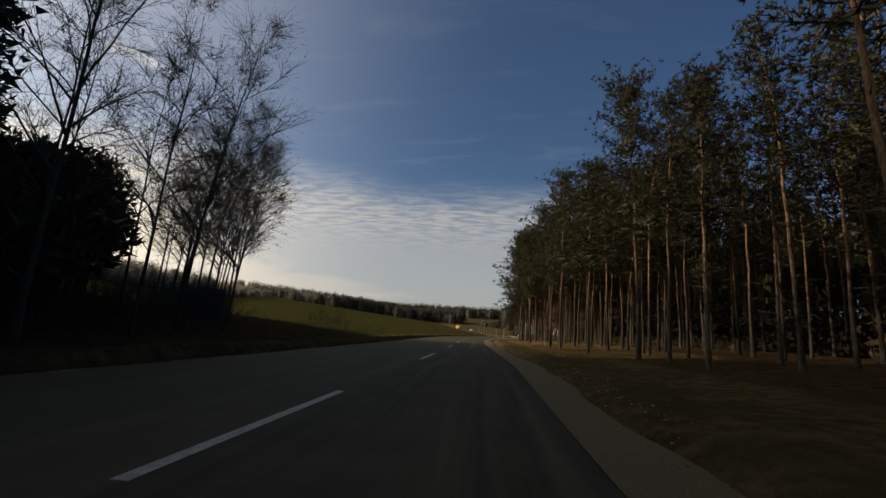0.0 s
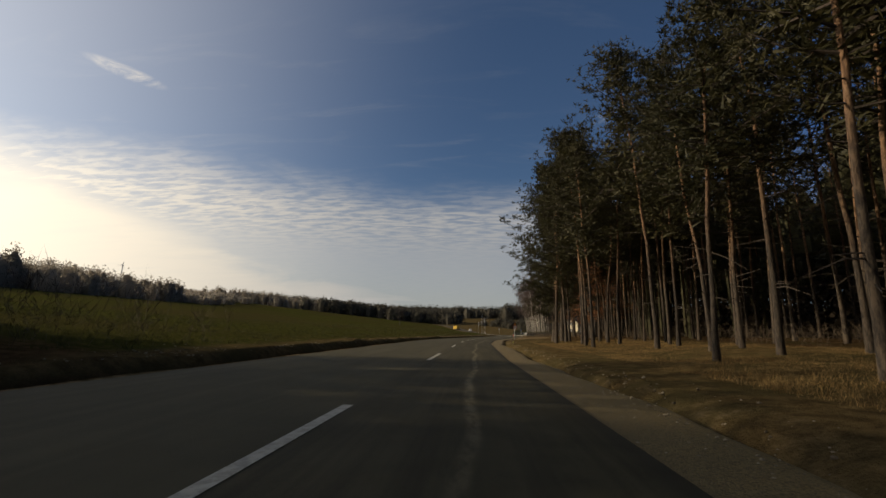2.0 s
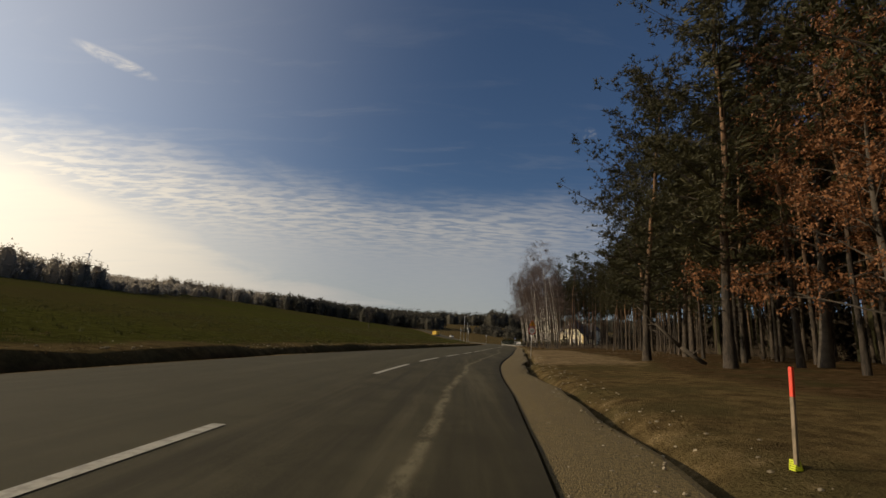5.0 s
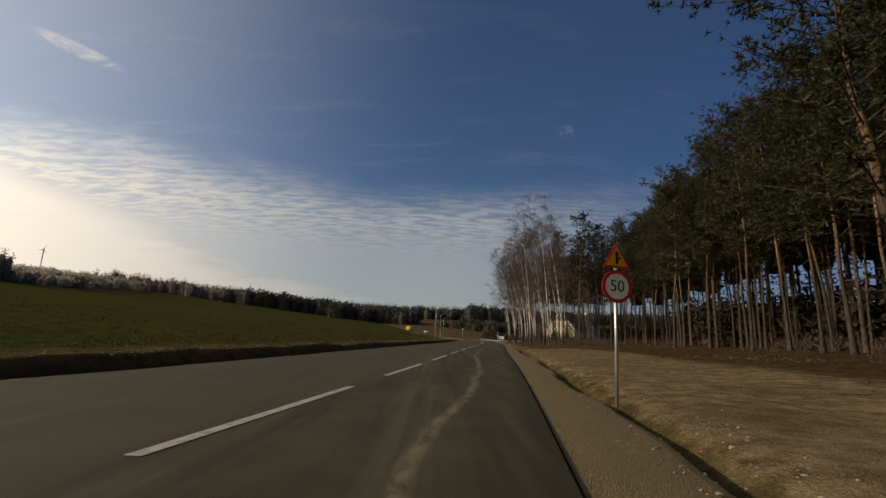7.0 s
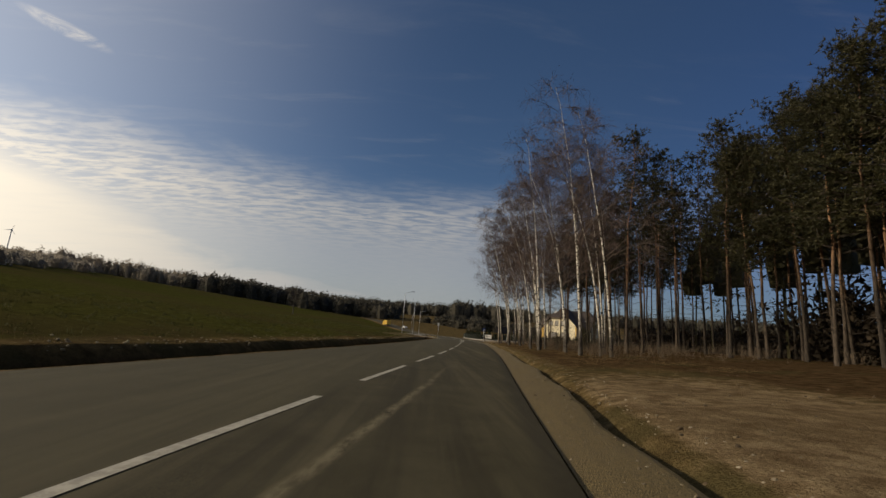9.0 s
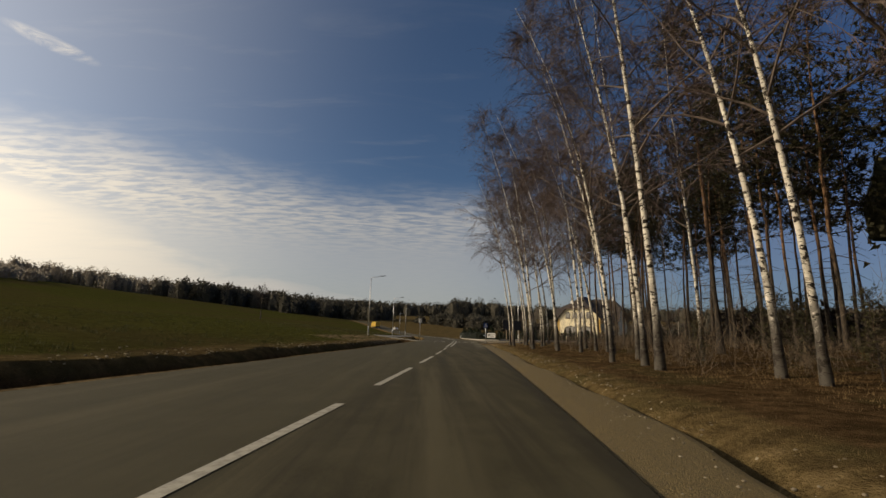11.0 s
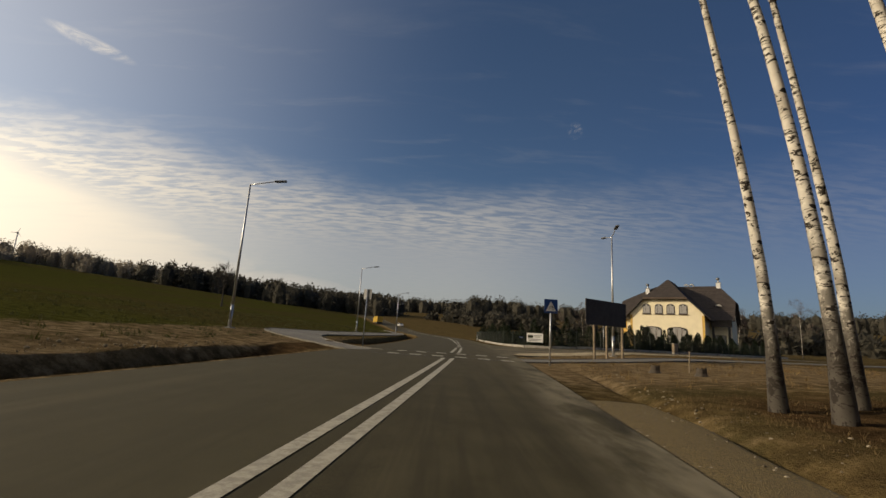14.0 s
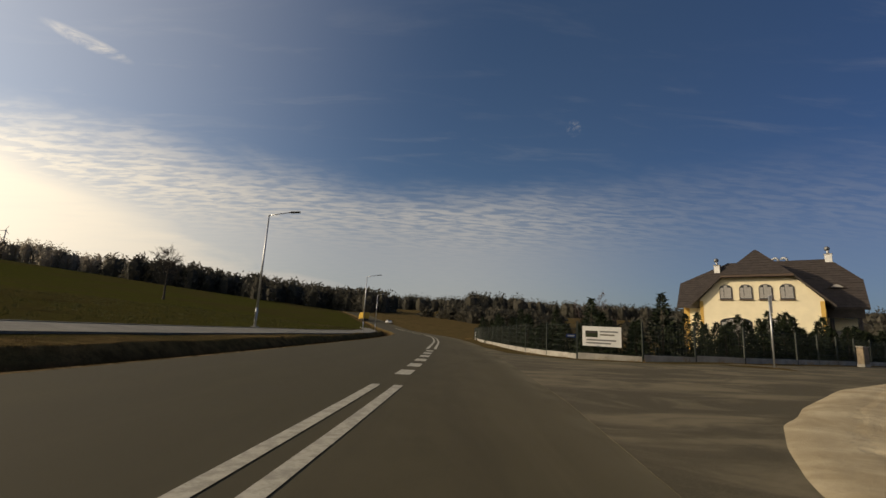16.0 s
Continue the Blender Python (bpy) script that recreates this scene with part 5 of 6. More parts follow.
LAMP_LABEL = "galvanised steel street lamp with a flat head beside the road"
street_lamp(2.05, 199.4, 7.9, [(85, 1.35)], "street lamps", LAMP_LABEL)
street_lamp(3.4, 226.2, 7.2, [(85, 1.35)], "street lamps", LAMP_LABEL)
street_lamp(4.5, 257.0, 7.2, [(85, 1.35)], "street lamps", LAMP_LABEL)
street_lamp(1.0, 290.0, 7.2, [(80, 1.35)], "street lamps", LAMP_LABEL)
street_lamp(23.6, 203.3, 7.4, [(2, 1.2), (190, 1.2)], "street lamps", "galvanised steel street lamp with two arms by the junction")


def text_mesh(txt, size, mat, parent, m, name="lettering", depth=0.003):
    cu = bpy.data.curves.new("lettering", "FONT")
    cu.body, cu.size, cu.align_x, cu.align_y, cu.extrude = txt, size, "CENTER", "CENTER", depth
    ob = bpy.data.objects.new("lettering", cu)
    scene.collection.objects.link(ob)
    bpy.context.view_layer.update()
    me = bpy.data.meshes.new_from_object(ob.evaluated_get(bpy.context.evaluated_depsgraph_get()))
    bpy.data.objects.remove(ob)
    bpy.data.curves.remove(cu)
    me.materials.clear()
    me.materials.append(MATS[mat])
    return mesh_part(name, me, parent, "", m)


def disc(r, t, n=36):
    bm = bmesh.new()
    bmesh.ops.create_cone(bm, cap_ends=True, segments=n, radius1=r, radius2=r, depth=t, matrix=pose(0, 0, 0, 90, 0, 0))
    return bm


def prism(pts, t):
    """An upright plate with the outline pts (x, z), facing -y."""
    bm = bmesh.new()
    f = bm.faces.new([bm.verts.new((x, -t / 2, z)) for x, z in pts])
    r = bmesh.ops.extrude_face_region(bm, geom=[f])
    for e in r["geom"]:
        if isinstance(e, bmesh.types.BMVert):
            e.co.y += t
    bmesh.ops.recalc_face_normals(bm, faces=list(bm.faces))
    return bm


def tri(w, h):
    return [(-w / 2, -h / 2), (w / 2, -h / 2), (0, h / 2)]


def speed_sign(x, y):
    ob = root("road_sign", "round red-rimmed speed limit sign below a yellow warning triangle", "road sign", "", pose(x, y, gz(x, y), 0, 1.5, 12))
    part("post", bm_rod((0, 0.03, -0.2), (0, 0.03, 2.75), 0.03, n=12), "galvanised", ob, smooth=True)
    plate = part("speed_plate", disc(0.30, 0.012), "sign_red", ob, "red rim of the round plate", pose(0, -0.012, 2.12))
    part("plate_face", disc(0.235, 0.004), "sign_white", plate, "white face", pose(0, -0.009, 0))
    text_mesh("50", 0.30, "black", plate, pose(0, -0.013, 0, 90, 0, 0))
    part("plate_back", disc(0.29, 0.004), "sign_back", plate, "", pose(0, 0.009, 0))
    warn = part("warning_triangle", prism(tri(0.56, 0.48), 0.012), "sign_red", ob, "red-edged triangle", pose(0, -0.012, 2.70))
    part("triangle_face", prism(tri(0.44, 0.37), 0.004), "sign_yellow", warn, "yellow face", pose(0, -0.009, -0.012))
    part("symbol", prism([(-0.025, -0.14), (0.025, -0.14), (0.025, -0.06), (0.085, -0.03), (0.075, 0.005), (0.025, -0.02), (0.025, 0.05), (0.05, 0.05), (0, 0.11), (-0.05, 0.05), (-0.025, 0.05)], 0.003), "black", warn, "black junction symbol", pose(0, -0.013, -0.03))
    for z in (2.0, 2.25):
        part("clamp", bm_box(-0.06, 0.06, 0.0, 0.06, z - 0.015, z + 0.015, bevel=0.003), "galvanised", ob)
    return ob


speed_sign(6.34, 92.65)


def ring(r0, r1, t, n=24):
    bm = bmesh.new()
    vs = []
    for r in (r0, r1):
        vs.append([bm.verts.new((r * math.cos(2 * math.pi * k / n), -t / 2, r * math.sin(2 * math.pi * k / n))) for k in range(n)])
    for k in range(n):
        bm.faces.new((vs[0][k], vs[0][(k + 1) % n], vs[1][(k + 1) % n], vs[1][k]))
    return bm


def cycle_sign(x, y, turn, facing, label, lift=0.0):
    """A blue square sign with a white triangle; facing False shows its grey back."""
    ob = root("road_sign", label, "road sign", "", pose(x, y, gz(x, y), 0, 0, turn))
    part("post", bm_rod((0, 0.03, -0.2), (0, 0.03, 2.5 + lift), 0.03, n=12), "galvanised", ob, smooth=True)
    bm = bmesh.new()
    box(bm, -0.27, 0.27, -0.006, 0.006, -0.27, 0.27, bevel=0.004)
    f = -1 if facing else 1
    plate = part("sign_plate", bm, "sign_blue" if facing else "sign_back", ob, "square blue plate" if facing else "grey back of the plate", pose(0, -0.012 if facing else 0.07, 2.25 + lift))
    if facing:
        face = part("triangle_panel", prism(tri(0.42, 0.38), 0.004), "sign_white", plate, "white triangle", pose(0, -0.009, 0.0))
        for wx in (-0.085, 0.085):
            part("wheel_symbol", ring(0.04, 0.055, 0.001), "black", face, "", pose(wx, -0.005, -0.09))
        part("bicycle_symbol", prism([(-0.085, -0.085), (-0.03, -0.02), (0.05, -0.02), (0.085, -0.085), (0.095, -0.085), (0.055, 0.02), (0.03, 0.02), (0.045, -0.008), (-0.02, -0.008), (-0.03, 0.015), (-0.05, 0.015), (-0.04, -0.01)], 0.002), "black", face, "", pose(0, -0.004, 0))
    for z in (2.1 + lift, 2.4 + lift):
        part("clamp", bm_box(-0.06, 0.06, 0.0, 0.06, z - 0.015, z + 0.015, bevel=0.003), "galvanised", ob)
    return ob


cycle_sign(17.4, 193.3, 8, True, "square blue cycle crossing sign on a steel post")
cycle_sign(9.1, 199.4, -32, False, "square sign seen from its grey back on a steel post", 0.5)
small = root("road_sign", "plain sign seen edge-on on a thin post", "road sign", "", pose(27.2, 215.0, gz(27.2, 215.0), 0, 0, 60))
part("post", bm_rod((0, 0, -0.2), (0, 0, 2.6), 0.028, n=10), "galvanised", small, smooth=True)
part("sign_plate", bm_box(-0.3, 0.3, -0.05, -0.038, 1.95, 2.6, bevel=0.004), "sign_back", small, "grey plate")


def billboard():
    a, b = Vector((20.5, 198.8, 0)), Vector((23.5, 201.1, 0))
    mid, L = (a + b) / 2, (b - a).length
    turn = math.degrees(math.atan2(b.y - a.y, b.x - a.x))
    ob = root("billboard", "dark weathered billboard on pale wooden posts", "billboard", "", pose(mid.x, mid.y, gz(mid.x, mid.y), 0, 0, turn))
    n = 6
    for k in range(n):
        z0 = 1.72 + k * 0.2205
        part("board", bm_box(-L / 2, L / 2, -0.015, 0.015, z0, z0 + 0.2195, bevel=0.002), "board_dark", ob)
    for px in (-L * 0.28, L * 0.02, L * 0.42):
        part("post", bm_box(px - 0.05, px + 0.05, 0.02, 0.12, -0.3, 3.0, bevel=0.006), "old_wood", ob, "pale square wooden post")
    for z in (1.95, 2.75):
        part("rail", bm_box(-L / 2, L / 2, 0.0155, 0.05, z - 0.04, z + 0.04, bevel=0.004), "old_wood", ob)
    return ob


billboard()


def stake(x, y, h, marked):
    ob = root("marker_stake", "thin wooden survey stake with a red top and yellow tape" if marked else "thin weathered wooden stake in the ground", "stake", "", pose(x, y, gz(x, y), 1, 2, 20))
    part("shaft", bm_box(-0.015, 0.015, -0.015, 0.015, -0.15, h * (0.7 if marked else 1.0), bevel=0.003), "old_wood", ob)
    if marked:
        part("painted_top", bm_box(-0.015, 0.015, -0.015, 0.015, h * 0.7, h, bevel=0.003), "neon_red", ob, "bright red painted top")
        bm = bmesh.new()
        for k in range(5):
            box(bm, -0.09 + 0.03 * k, 0.0 + 0.02 * k, -0.05 + 0.018 * k, 0.0 + 0.02 * k, 0.005 + 0.012 * k, 0.018 + 0.012 * k)
        part("tape_ribbon", bm, "neon_tape", ob, "crumpled yellow tape")
    return ob


stake(3.63, 61.9, 0.82, True)
stake(21.4, 191.0, 0.72, False)
stake(24.7, 205.1, 0.9, False)


def stump(x, y):
    r = np.random.default_rng(3)
    bm = bmesh.new()
    n = 16
    rings = []
    for z, rad in ((-0.1, 0.34), (0.02, 0.27), (0.12, 0.2), (0.28, 0.185), (0.33, 0.17)):
        rings.append([bm.verts.new((rad * (1 + 0.16 * math.sin(3 * a) + r.normal(0, 0.04)) * math.cos(a), rad * (1 + 0.14 * math.cos(2 * a)) * math.sin(a), z + (r.normal(0, 0.03) if z > 0.2 else 0))) for a in np.arange(n) * 2 * math.pi / n])
    for i in range(4):
        for k in range(n):
            bm.faces.new((rings[i][k], rings[i][(k + 1) % n], rings[i + 1][(k + 1) % n], rings[i + 1][k]))
    ob = part("tree_stump", bm, "bare_bark", None, m=pose(x, y, gz(x, y)) @ Matrix.Scale(0.72, 4))
    tagged(ob, "dark rotten tree stump on the sandy ground", "stump")
    part("cut_top", disc(0.16, 0.01, 16), "old_wood", ob, "pale cut top", pose(0, 0, 0.30, 90, 0, 0))
    return ob


stump(20.2, 190.8)
stump(21.0, 189.6)


def delineator(x, y):
    ob = root("marker_post", "white plastic roadside marker post with a dark band", "marker post", "roadside posts", pose(x, y, gz(x, y)))
    part("post_body", bm_box(-0.05, 0.05, -0.03, 0.03, -0.1, 0.95, bevel=0.02), "sign_white", ob)
    part("band", bm_box(-0.052, 0.052, -0.032, 0.032, 0.68, 0.82, bevel=0.018), "black", ob)


delineator(19.0, 252.0)

# ---- fence, banner and garden ----
FENCE = [(19.6, 262), (18.9, 243), (19.5, 222), (20.5, 217.4), (23, 216.3), (28, 217.6), (37, 223.2), (60, 237)]


def along(line, step):
    P = np.array(line, float)
    s_ = np.r_[0, np.cumsum(np.hypot(*np.diff(P, axis=0).T))]
    q = np.arange(0, s_[-1], step)
    return np.stack([np.interp(q, s_, P[:, 0]), np.interp(q, s_, P[:, 1])], 1)


fence = root("garden_fence", "dark green wire mesh fence on a low concrete base", "fence")
pts = along(FENCE, 2.5)
for i in range(len(pts) - 1):
    (x0, y0), (x1, y1) = pts[i], pts[i + 1]
    L, turn = math.hypot(x1 - x0, y1 - y0), math.degrees(math.atan2(y1 - y0, x1 - x0))
    m = pose(x0, y0, gz((x0 + x1) / 2, (y0 + y1) / 2), 0, 0, turn)
    part("fence_post", bm_box(-0.03, 0.03, -0.03, 0.03, -0.1, 1.5, bevel=0.004), "wire_green", fence, "", m)
    part("base_slab", bm_box(0.035, L - 0.035, -0.03, 0.03, -0.1, 0.22, bevel=0.006), "concrete", fence, "pale concrete base slab", m)
    bm = bmesh.new()
    for k in range(1, 17):
        u = L * k / 17
        rod(bm, (u, 0, 0.23), (u, 0, 1.42), 0.004, n=3)
    for z in (0.26, 0.5, 0.75, 1.0, 1.25, 1.4):
        rod(bm, (0.03, 0, z), (L - 0.03, 0, z), 0.005, n=3)
    part("mesh_panel", bm, "wire_green", fence, "", m)["kind"] = "stuff"

banner = root("banner", "white printed banner tied to the fence", "banner", "", pose(20.95, 217.2, 0.58, 0, 0, -24))
part("sheet", bm_box(0, 1.5, -0.06, -0.05, 0, 0.8, bevel=0.003), "sign_white", banner)
part("picture", bm_box(0.12, 0.6, -0.065, -0.0605, 0.36, 0.62), "spruce_needles", banner, "grey-green picture of a low building")
part("picture_roof", bm_box(0.14, 0.56, -0.069, -0.0655, 0.52, 0.60), "board_dark", banner, "dark stroke in the picture")
for k, (u0, u1, z) in enumerate([(0.68, 1.38, 0.60), (0.68, 1.25, 0.47), (0.15, 1.3, 0.25), (0.15, 1.1, 0.13)]):
    part("text_bar", bm_box(u0, u1, -0.065, -0.0605, z - 0.03, z + 0.03), "sign_back" if k != 1 else "paving", banner)
plaque = root("street_plaque", "small blue plaque with a white bar on the fence", "plaque", "", pose(20.35, 216.9, 0.95, 0, 0, 15))
part("plate", bm_box(-0.22, 0.22, -0.06, -0.05, -0.07, 0.07, bevel=0.003), "sign_blue", plaque)
part("text_bar", bm_box(-0.16, 0.16, -0.065, -0.0605, -0.025, 0.025), "sign_white", plaque)


def spruce_meshes(seed, h, w):
    """A young spruce or thuja: trunk and tiers of needled twigs."""
    r = np.random.default_rng(seed)
    Tn, C = Soup(), Soup()
    Tn.tube([(0, 0, -0.1), (0, 0, h * 0.5), (0, 0, h)], (0.05, 0.03, 0.008), 6)
    B, E, W = [], [], []
    for _ in range(1150):
        f = r.random() ** 1.4
        rad = w * (1 - f) ** 0.85
        a = r.uniform(0, 6.28)
        q = rad * r.uniform(0.25, 1.0)
        p = np.array([math.cos(a) * q, math.sin(a) * q, 0.05 + f * h])
        d = np.array([math.cos(a), math.sin(a), r.uniform(-0.4, 0.5)]) + r.normal(0, 0.35, 3)
        B.append(p)
        E.append(p + d / np.linalg.norm(d) * r.uniform(0.12, 0.3))
        W.append(r.uniform(0.05, 0.11))
    C.blades(np.array(B), np.array(E), np.array(W), r)
    return Tn.mesh("trunk", "bare_bark"), C.mesh("crown", "spruce_needles")


SPRUCES = [spruce_meshes(61, 2.2, 0.9), spruce_meshes(62, 1.7, 0.85), spruce_meshes(63, 2.9, 1.0), spruce_meshes(64, 2.0, 0.55)]
r5 = np.random.default_rng(15)
hedge = along([(21.6, 262), (21.2, 243), (22.2, 224), (23.4, 221.0), (28, 221.0), (36, 226.0), (46, 232.5)], 1.7).tolist() + along([(20.6, 262), (20.0, 243), (20.8, 223), (22.0, 219.2), (24, 218.0), (28, 219.2), (37, 224.8), (60, 239)], 1.0).tolist()
for i, (x, y) in enumerate(hedge):
    x, y = x + r5.normal(0, 0.35), y + abs(r5.normal(0, 0.5))
    plant("garden_conifer", SPRUCES[int(r5.integers(0, 4))], ("trunk", "crown"), "dark green garden conifer behind the wire fence", "conifer", "conifers behind the fence", x, y, r5.uniform(0, 360), r5.uniform(0.8, 1.2) * (0.95 if x > 35 else 0.82))


# ---- house ----
def arch(w, h, rise_, n=8):
    """Outline of a window with a flat curved head."""
    top = [(w / 2 * math.cos(a), h - rise_ + rise_ * math.sin(a)) for a in np.linspace(0, math.pi, n)]
    return [(-w / 2, 0), (w / 2, 0)] + top


def window(parent, x, z, w, h, y, rise_=0.45, doors=2):
    win = part("window", prism(arch(w + 0.09, h + 0.06, rise_ + 0.02), 0.06), "frame_brown", parent, "brown arched window frame", pose(x, y - 0.02, z - 0.05))
    part("pane", prism(arch(w, h - 0.02, rise_), 0.01), "dark_glass", win, "dark reflecting pane", pose(0, -0.036, 0.06))
    folds = max(3, round(w / 0.38))
    for k in range(folds):
        u0, u1 = -w * 0.46 + w * 0.92 * k / folds, -w * 0.46 + w * 0.92 * (k + 0.95) / folds
        lean = 0.07 * w / folds * (1 if k % 2 else -1)
        top = h - rise_ * (0.25 + 1.5 * abs((u0 + u1) / w) ** 2)
        part("curtain", prism([(u0, 0.08), (u1, 0.08), (u1 + lean, h * 0.5), (u1, top), (u0, top), (u0 + lean, h * 0.5)], 0.004), "curtain", win, "white net curtain", pose(0, -0.044, 0.06))
    for k in range(1, doors):
        u = -w / 2 + w * k / doors
        part("mullion", bm_box(u - 0.03, u + 0.03, -0.066, -0.048, 0.06, h - 0.05), "frame_brown", win)
    part("sill", bm_box(-w / 2 - 0.12, w / 2 + 0.12, -0.14, 0.0, -0.06, 0.0, bevel=0.01), "frame_brown", win)
    return win


def slab(pts, t, mat, name, parent, label=""):
    """A roof slope with thickness: a polygon pushed down by t."""
    bm = bmesh.new()
    f = bm.faces.new([bm.verts.new(p) for p in pts])
    r = bmesh.ops.extrude_face_region(bm, geom=[f])
    for e in r["geom"]:
        if isinstance(e, bmesh.types.BMVert):
            e.co.z -= t
    bmesh.ops.recalc_face_normals(bm, faces=list(bm.faces))
    return part(name, bm, mat, parent, label)


def tile_rows(parent, a, b, c, d, rows):
    """Raised courses of roofing along a slope: a-b the eave, d-c the top."""
    a, b, c, d = map(Vector, (a, b, c, d))
    n = (b - a).cross(d - a).normalized()
    n = n if n.z > 0 else -n
    for k in range(rows):
        f0, f1 = k / rows, (k + 1) / rows
        p, q, r_, s_ = a.lerp(d, f0), b.lerp(c, f0), b.lerp(c, f1), a.lerp(d, f1)
        bm = bmesh.new()
        vs = [bm.verts.new(v) for v in (p + n * 0.045, q + n * 0.045, r_ + n * 0.012, s_ + n * 0.012, p + n * 0.004, q + n * 0.004)]
        bm.faces.new(vs[:4])
        bm.faces.new((vs[0], vs[1], vs[5], vs[4]))
        part("tile_course", bm, "roof_tile", parent)


def house():
    ob = root("house", "cream villa with a dark tiled half-hipped roof and arched windows", "house", "", pose(42.52, 245.77, gz(46, 243), 0, 0, -38))
    # front wing with its gable
    W, D, EZ, HZ = 10.1, 5.0, 5.0, 7.72
    c = W / 2
    part("front_wall", prism([(0, 0), (W, 0), (W, 5.45), (c + 3.0, HZ), (c - 3.0, HZ), (0, 5.45)], 0.35), "plaster", ob, "cream rendered gable wall", pose(0, 0.175, 0))
    part("side_wall", bm_box(0.0, 0.35, 0.352, D, 0, EZ), "plaster", ob)
    part("side_wall", bm_box(W - 0.35, W, 0.352, D, 0, EZ), "plaster", ob)
    for x0 in (0.0, W - 0.27):
        part("corner_strip", bm_box(x0 - 0.03, x0 + 0.3, -0.03, -0.003, 0, EZ + 0.3), "ochre", ob, "ochre corner strip")
    # rear block
    part("rear_wall", bm_box(-2.2, -0.002, 4.0, 4.35, 0, 5.0), "plaster", ob)
    part("rear_wall", bm_box(W + 0.002, 12.9, 5.0, 5.35, 0, 5.0), "plaster", ob)
    part("rear_wall", bm_box(-2.2, -1.85, 4.352, 12.6, 0, 5.0), "plaster", ob)
    part("rear_wall", bm_box(12.55, 12.9, 5.352, 12.6, 0, 5.0), "plaster", ob)
    part("rear_wall", bm_box(-1.84, 12.54, 12.25, 12.6, 0, 5.0), "plaster", ob)
    for gx in (-2.025, 12.725):
        part("gable_wall", prism([(-4.2, 0), (4.2, 0), (1.9, 2.7), (-1.9, 2.7)], 0.35), "plaster", ob, "", pose(gx, 8.0, 5.002, 0, 0, 90))
    part("corner_strip", bm_box(-2.23, -1.65, 3.97, 3.997, 0, 4.9), "ochre", ob, "ochre corner strip")
    for x0 in (2.4, 4.13, 5.76, 7.44):
        window(ob, x0, 5.5, 1.05, 1.5, 0.0, 0.4, 1)
    for x0 in (3.1, 6.55):
        window(ob, x0, 1.3, 2.65, 2.3, 0.0, 0.4, 4)
    window(ob, -1.1, 2.3, 0.5, 0.95, 4.0, 0.2, 1)
    window(ob, 11.4, 1.2, 1.4, 1.6, 5.0, 0.05, 2)
    # front roof: two slopes and the half hip
    k, top, peak = 1.03, 7.95, 10.95
    xl, xr = -0.8, W + 0.8
    ez = peak - k * (c + 0.8)
    hw = (peak - top) / k
    roof = part("roof", bm_box(c - 0.06, c + 0.06, 2.6, 8.6, peak - 0.02, peak + 0.08, bevel=0.03), "roof_tile", ob, "ridge of the dark tiled roof")
    le = [(xl, -0.6, ez), (c - hw, -0.6, top), (c, 2.4, peak), (c, 8.6, peak), (xl, 8.6, ez)]
    slab(le, 0.18, "roof_tile", "roof_slope", roof)
    slab([(2 * c - x, y, z) for x, y, z in le][::-1], 0.18, "roof_tile", "roof_slope", roof)
    slab([(c - hw, -0.62, top), (c + hw, -0.62, top), (c, 2.38, peak)], 0.16, "roof_tile", "hip_slope", roof)
    tile_rows(roof, (c - hw, -0.62, top), (c + hw, -0.62, top), (c + 0.1, 2.38, peak), (c - 0.1, 2.38, peak), 9)
    tile_rows(roof, (xl, -0.6, ez), (xl, 8.0, ez), (c, 8.0, peak), (c, 2.4, peak), 18)
    tile_rows(roof, (xr, -0.6, ez), (xr, 8.0, ez), (c, 8.0, peak), (c, 2.4, peak), 18)
    part("eave_board", bm_box(c - hw - 0.1, c + hw + 0.1, -0.66, -0.622, top - 0.24, top - 0.02), "frame_brown", ob)
    # rear roof, half-hipped at both ends
    rx0, rx1, ry0, ry1, re, rp, rb = -2.8, 13.5, 3.1, 12.9, 4.95, 10.45, 7.9
    a, b, ym = 1.9, 11.3, 8.0
    f = (rb - re) / (rp - re)
    yb0, yb1 = ry0 + (ym - ry0) * f, ry1 + (ym - ry1) * f
    back = part("rear_roof", bm_box(a, b, ym - 0.06, ym + 0.06, rp - 0.02, rp + 0.08, bevel=0.03), "roof_tile", ob, "ridge of the rear roof")
    slab([(rx0, ry0, re), (rx1, ry0, re), (rx1, yb0, rb), (b, ym, rp), (a, ym, rp), (rx0, yb0, rb)], 0.18, "roof_tile", "roof_slope", back)
    slab([(rx1, ry1, re), (rx0, ry1, re), (rx0, yb1, rb), (a, ym, rp), (b, ym, rp), (rx1, yb1, rb)], 0.18, "roof_tile", "roof_slope", back)
    slab([(rx0, yb1, rb), (rx0, yb0, rb), (a, ym, rp)], 0.18, "roof_tile", "hip_slope", back)
    slab([(rx1, yb0, rb), (rx1, yb1, rb), (b, ym, rp)], 0.18, "roof_tile", "hip_slope", back)
    tile_rows(back, (rx0, ry0, re), (rx1, ry0, re), (rx1, yb0, rb), (rx0, yb0, rb), 10)
    tile_rows(back, (rx0, yb0, rb), (rx1, yb0, rb), (b, ym, rp), (a, ym, rp), 9)
    # porch under the eave
    part("porch_beam", bm_box(W + 0.3, 13.1, 3.3, 3.6, 3.95, 4.85, bevel=0.02), "board_dark", ob, "dark boarded porch beam")
    for px in (10.7, 12.7):
        part("porch_column", bm_rod((px, 3.45, 0), (px, 3.45, 3.95), 0.17, n=14), "board_dark", ob, smooth=True)
    part("eyebrow_dormer", prism([(-0.75, 0), (0.75, 0), (0.15, 0.42), (-0.15, 0.42)], 0.9), "roof_tile", back, "small dormer in the roof", pose(11.4, 5.15, 7.05))
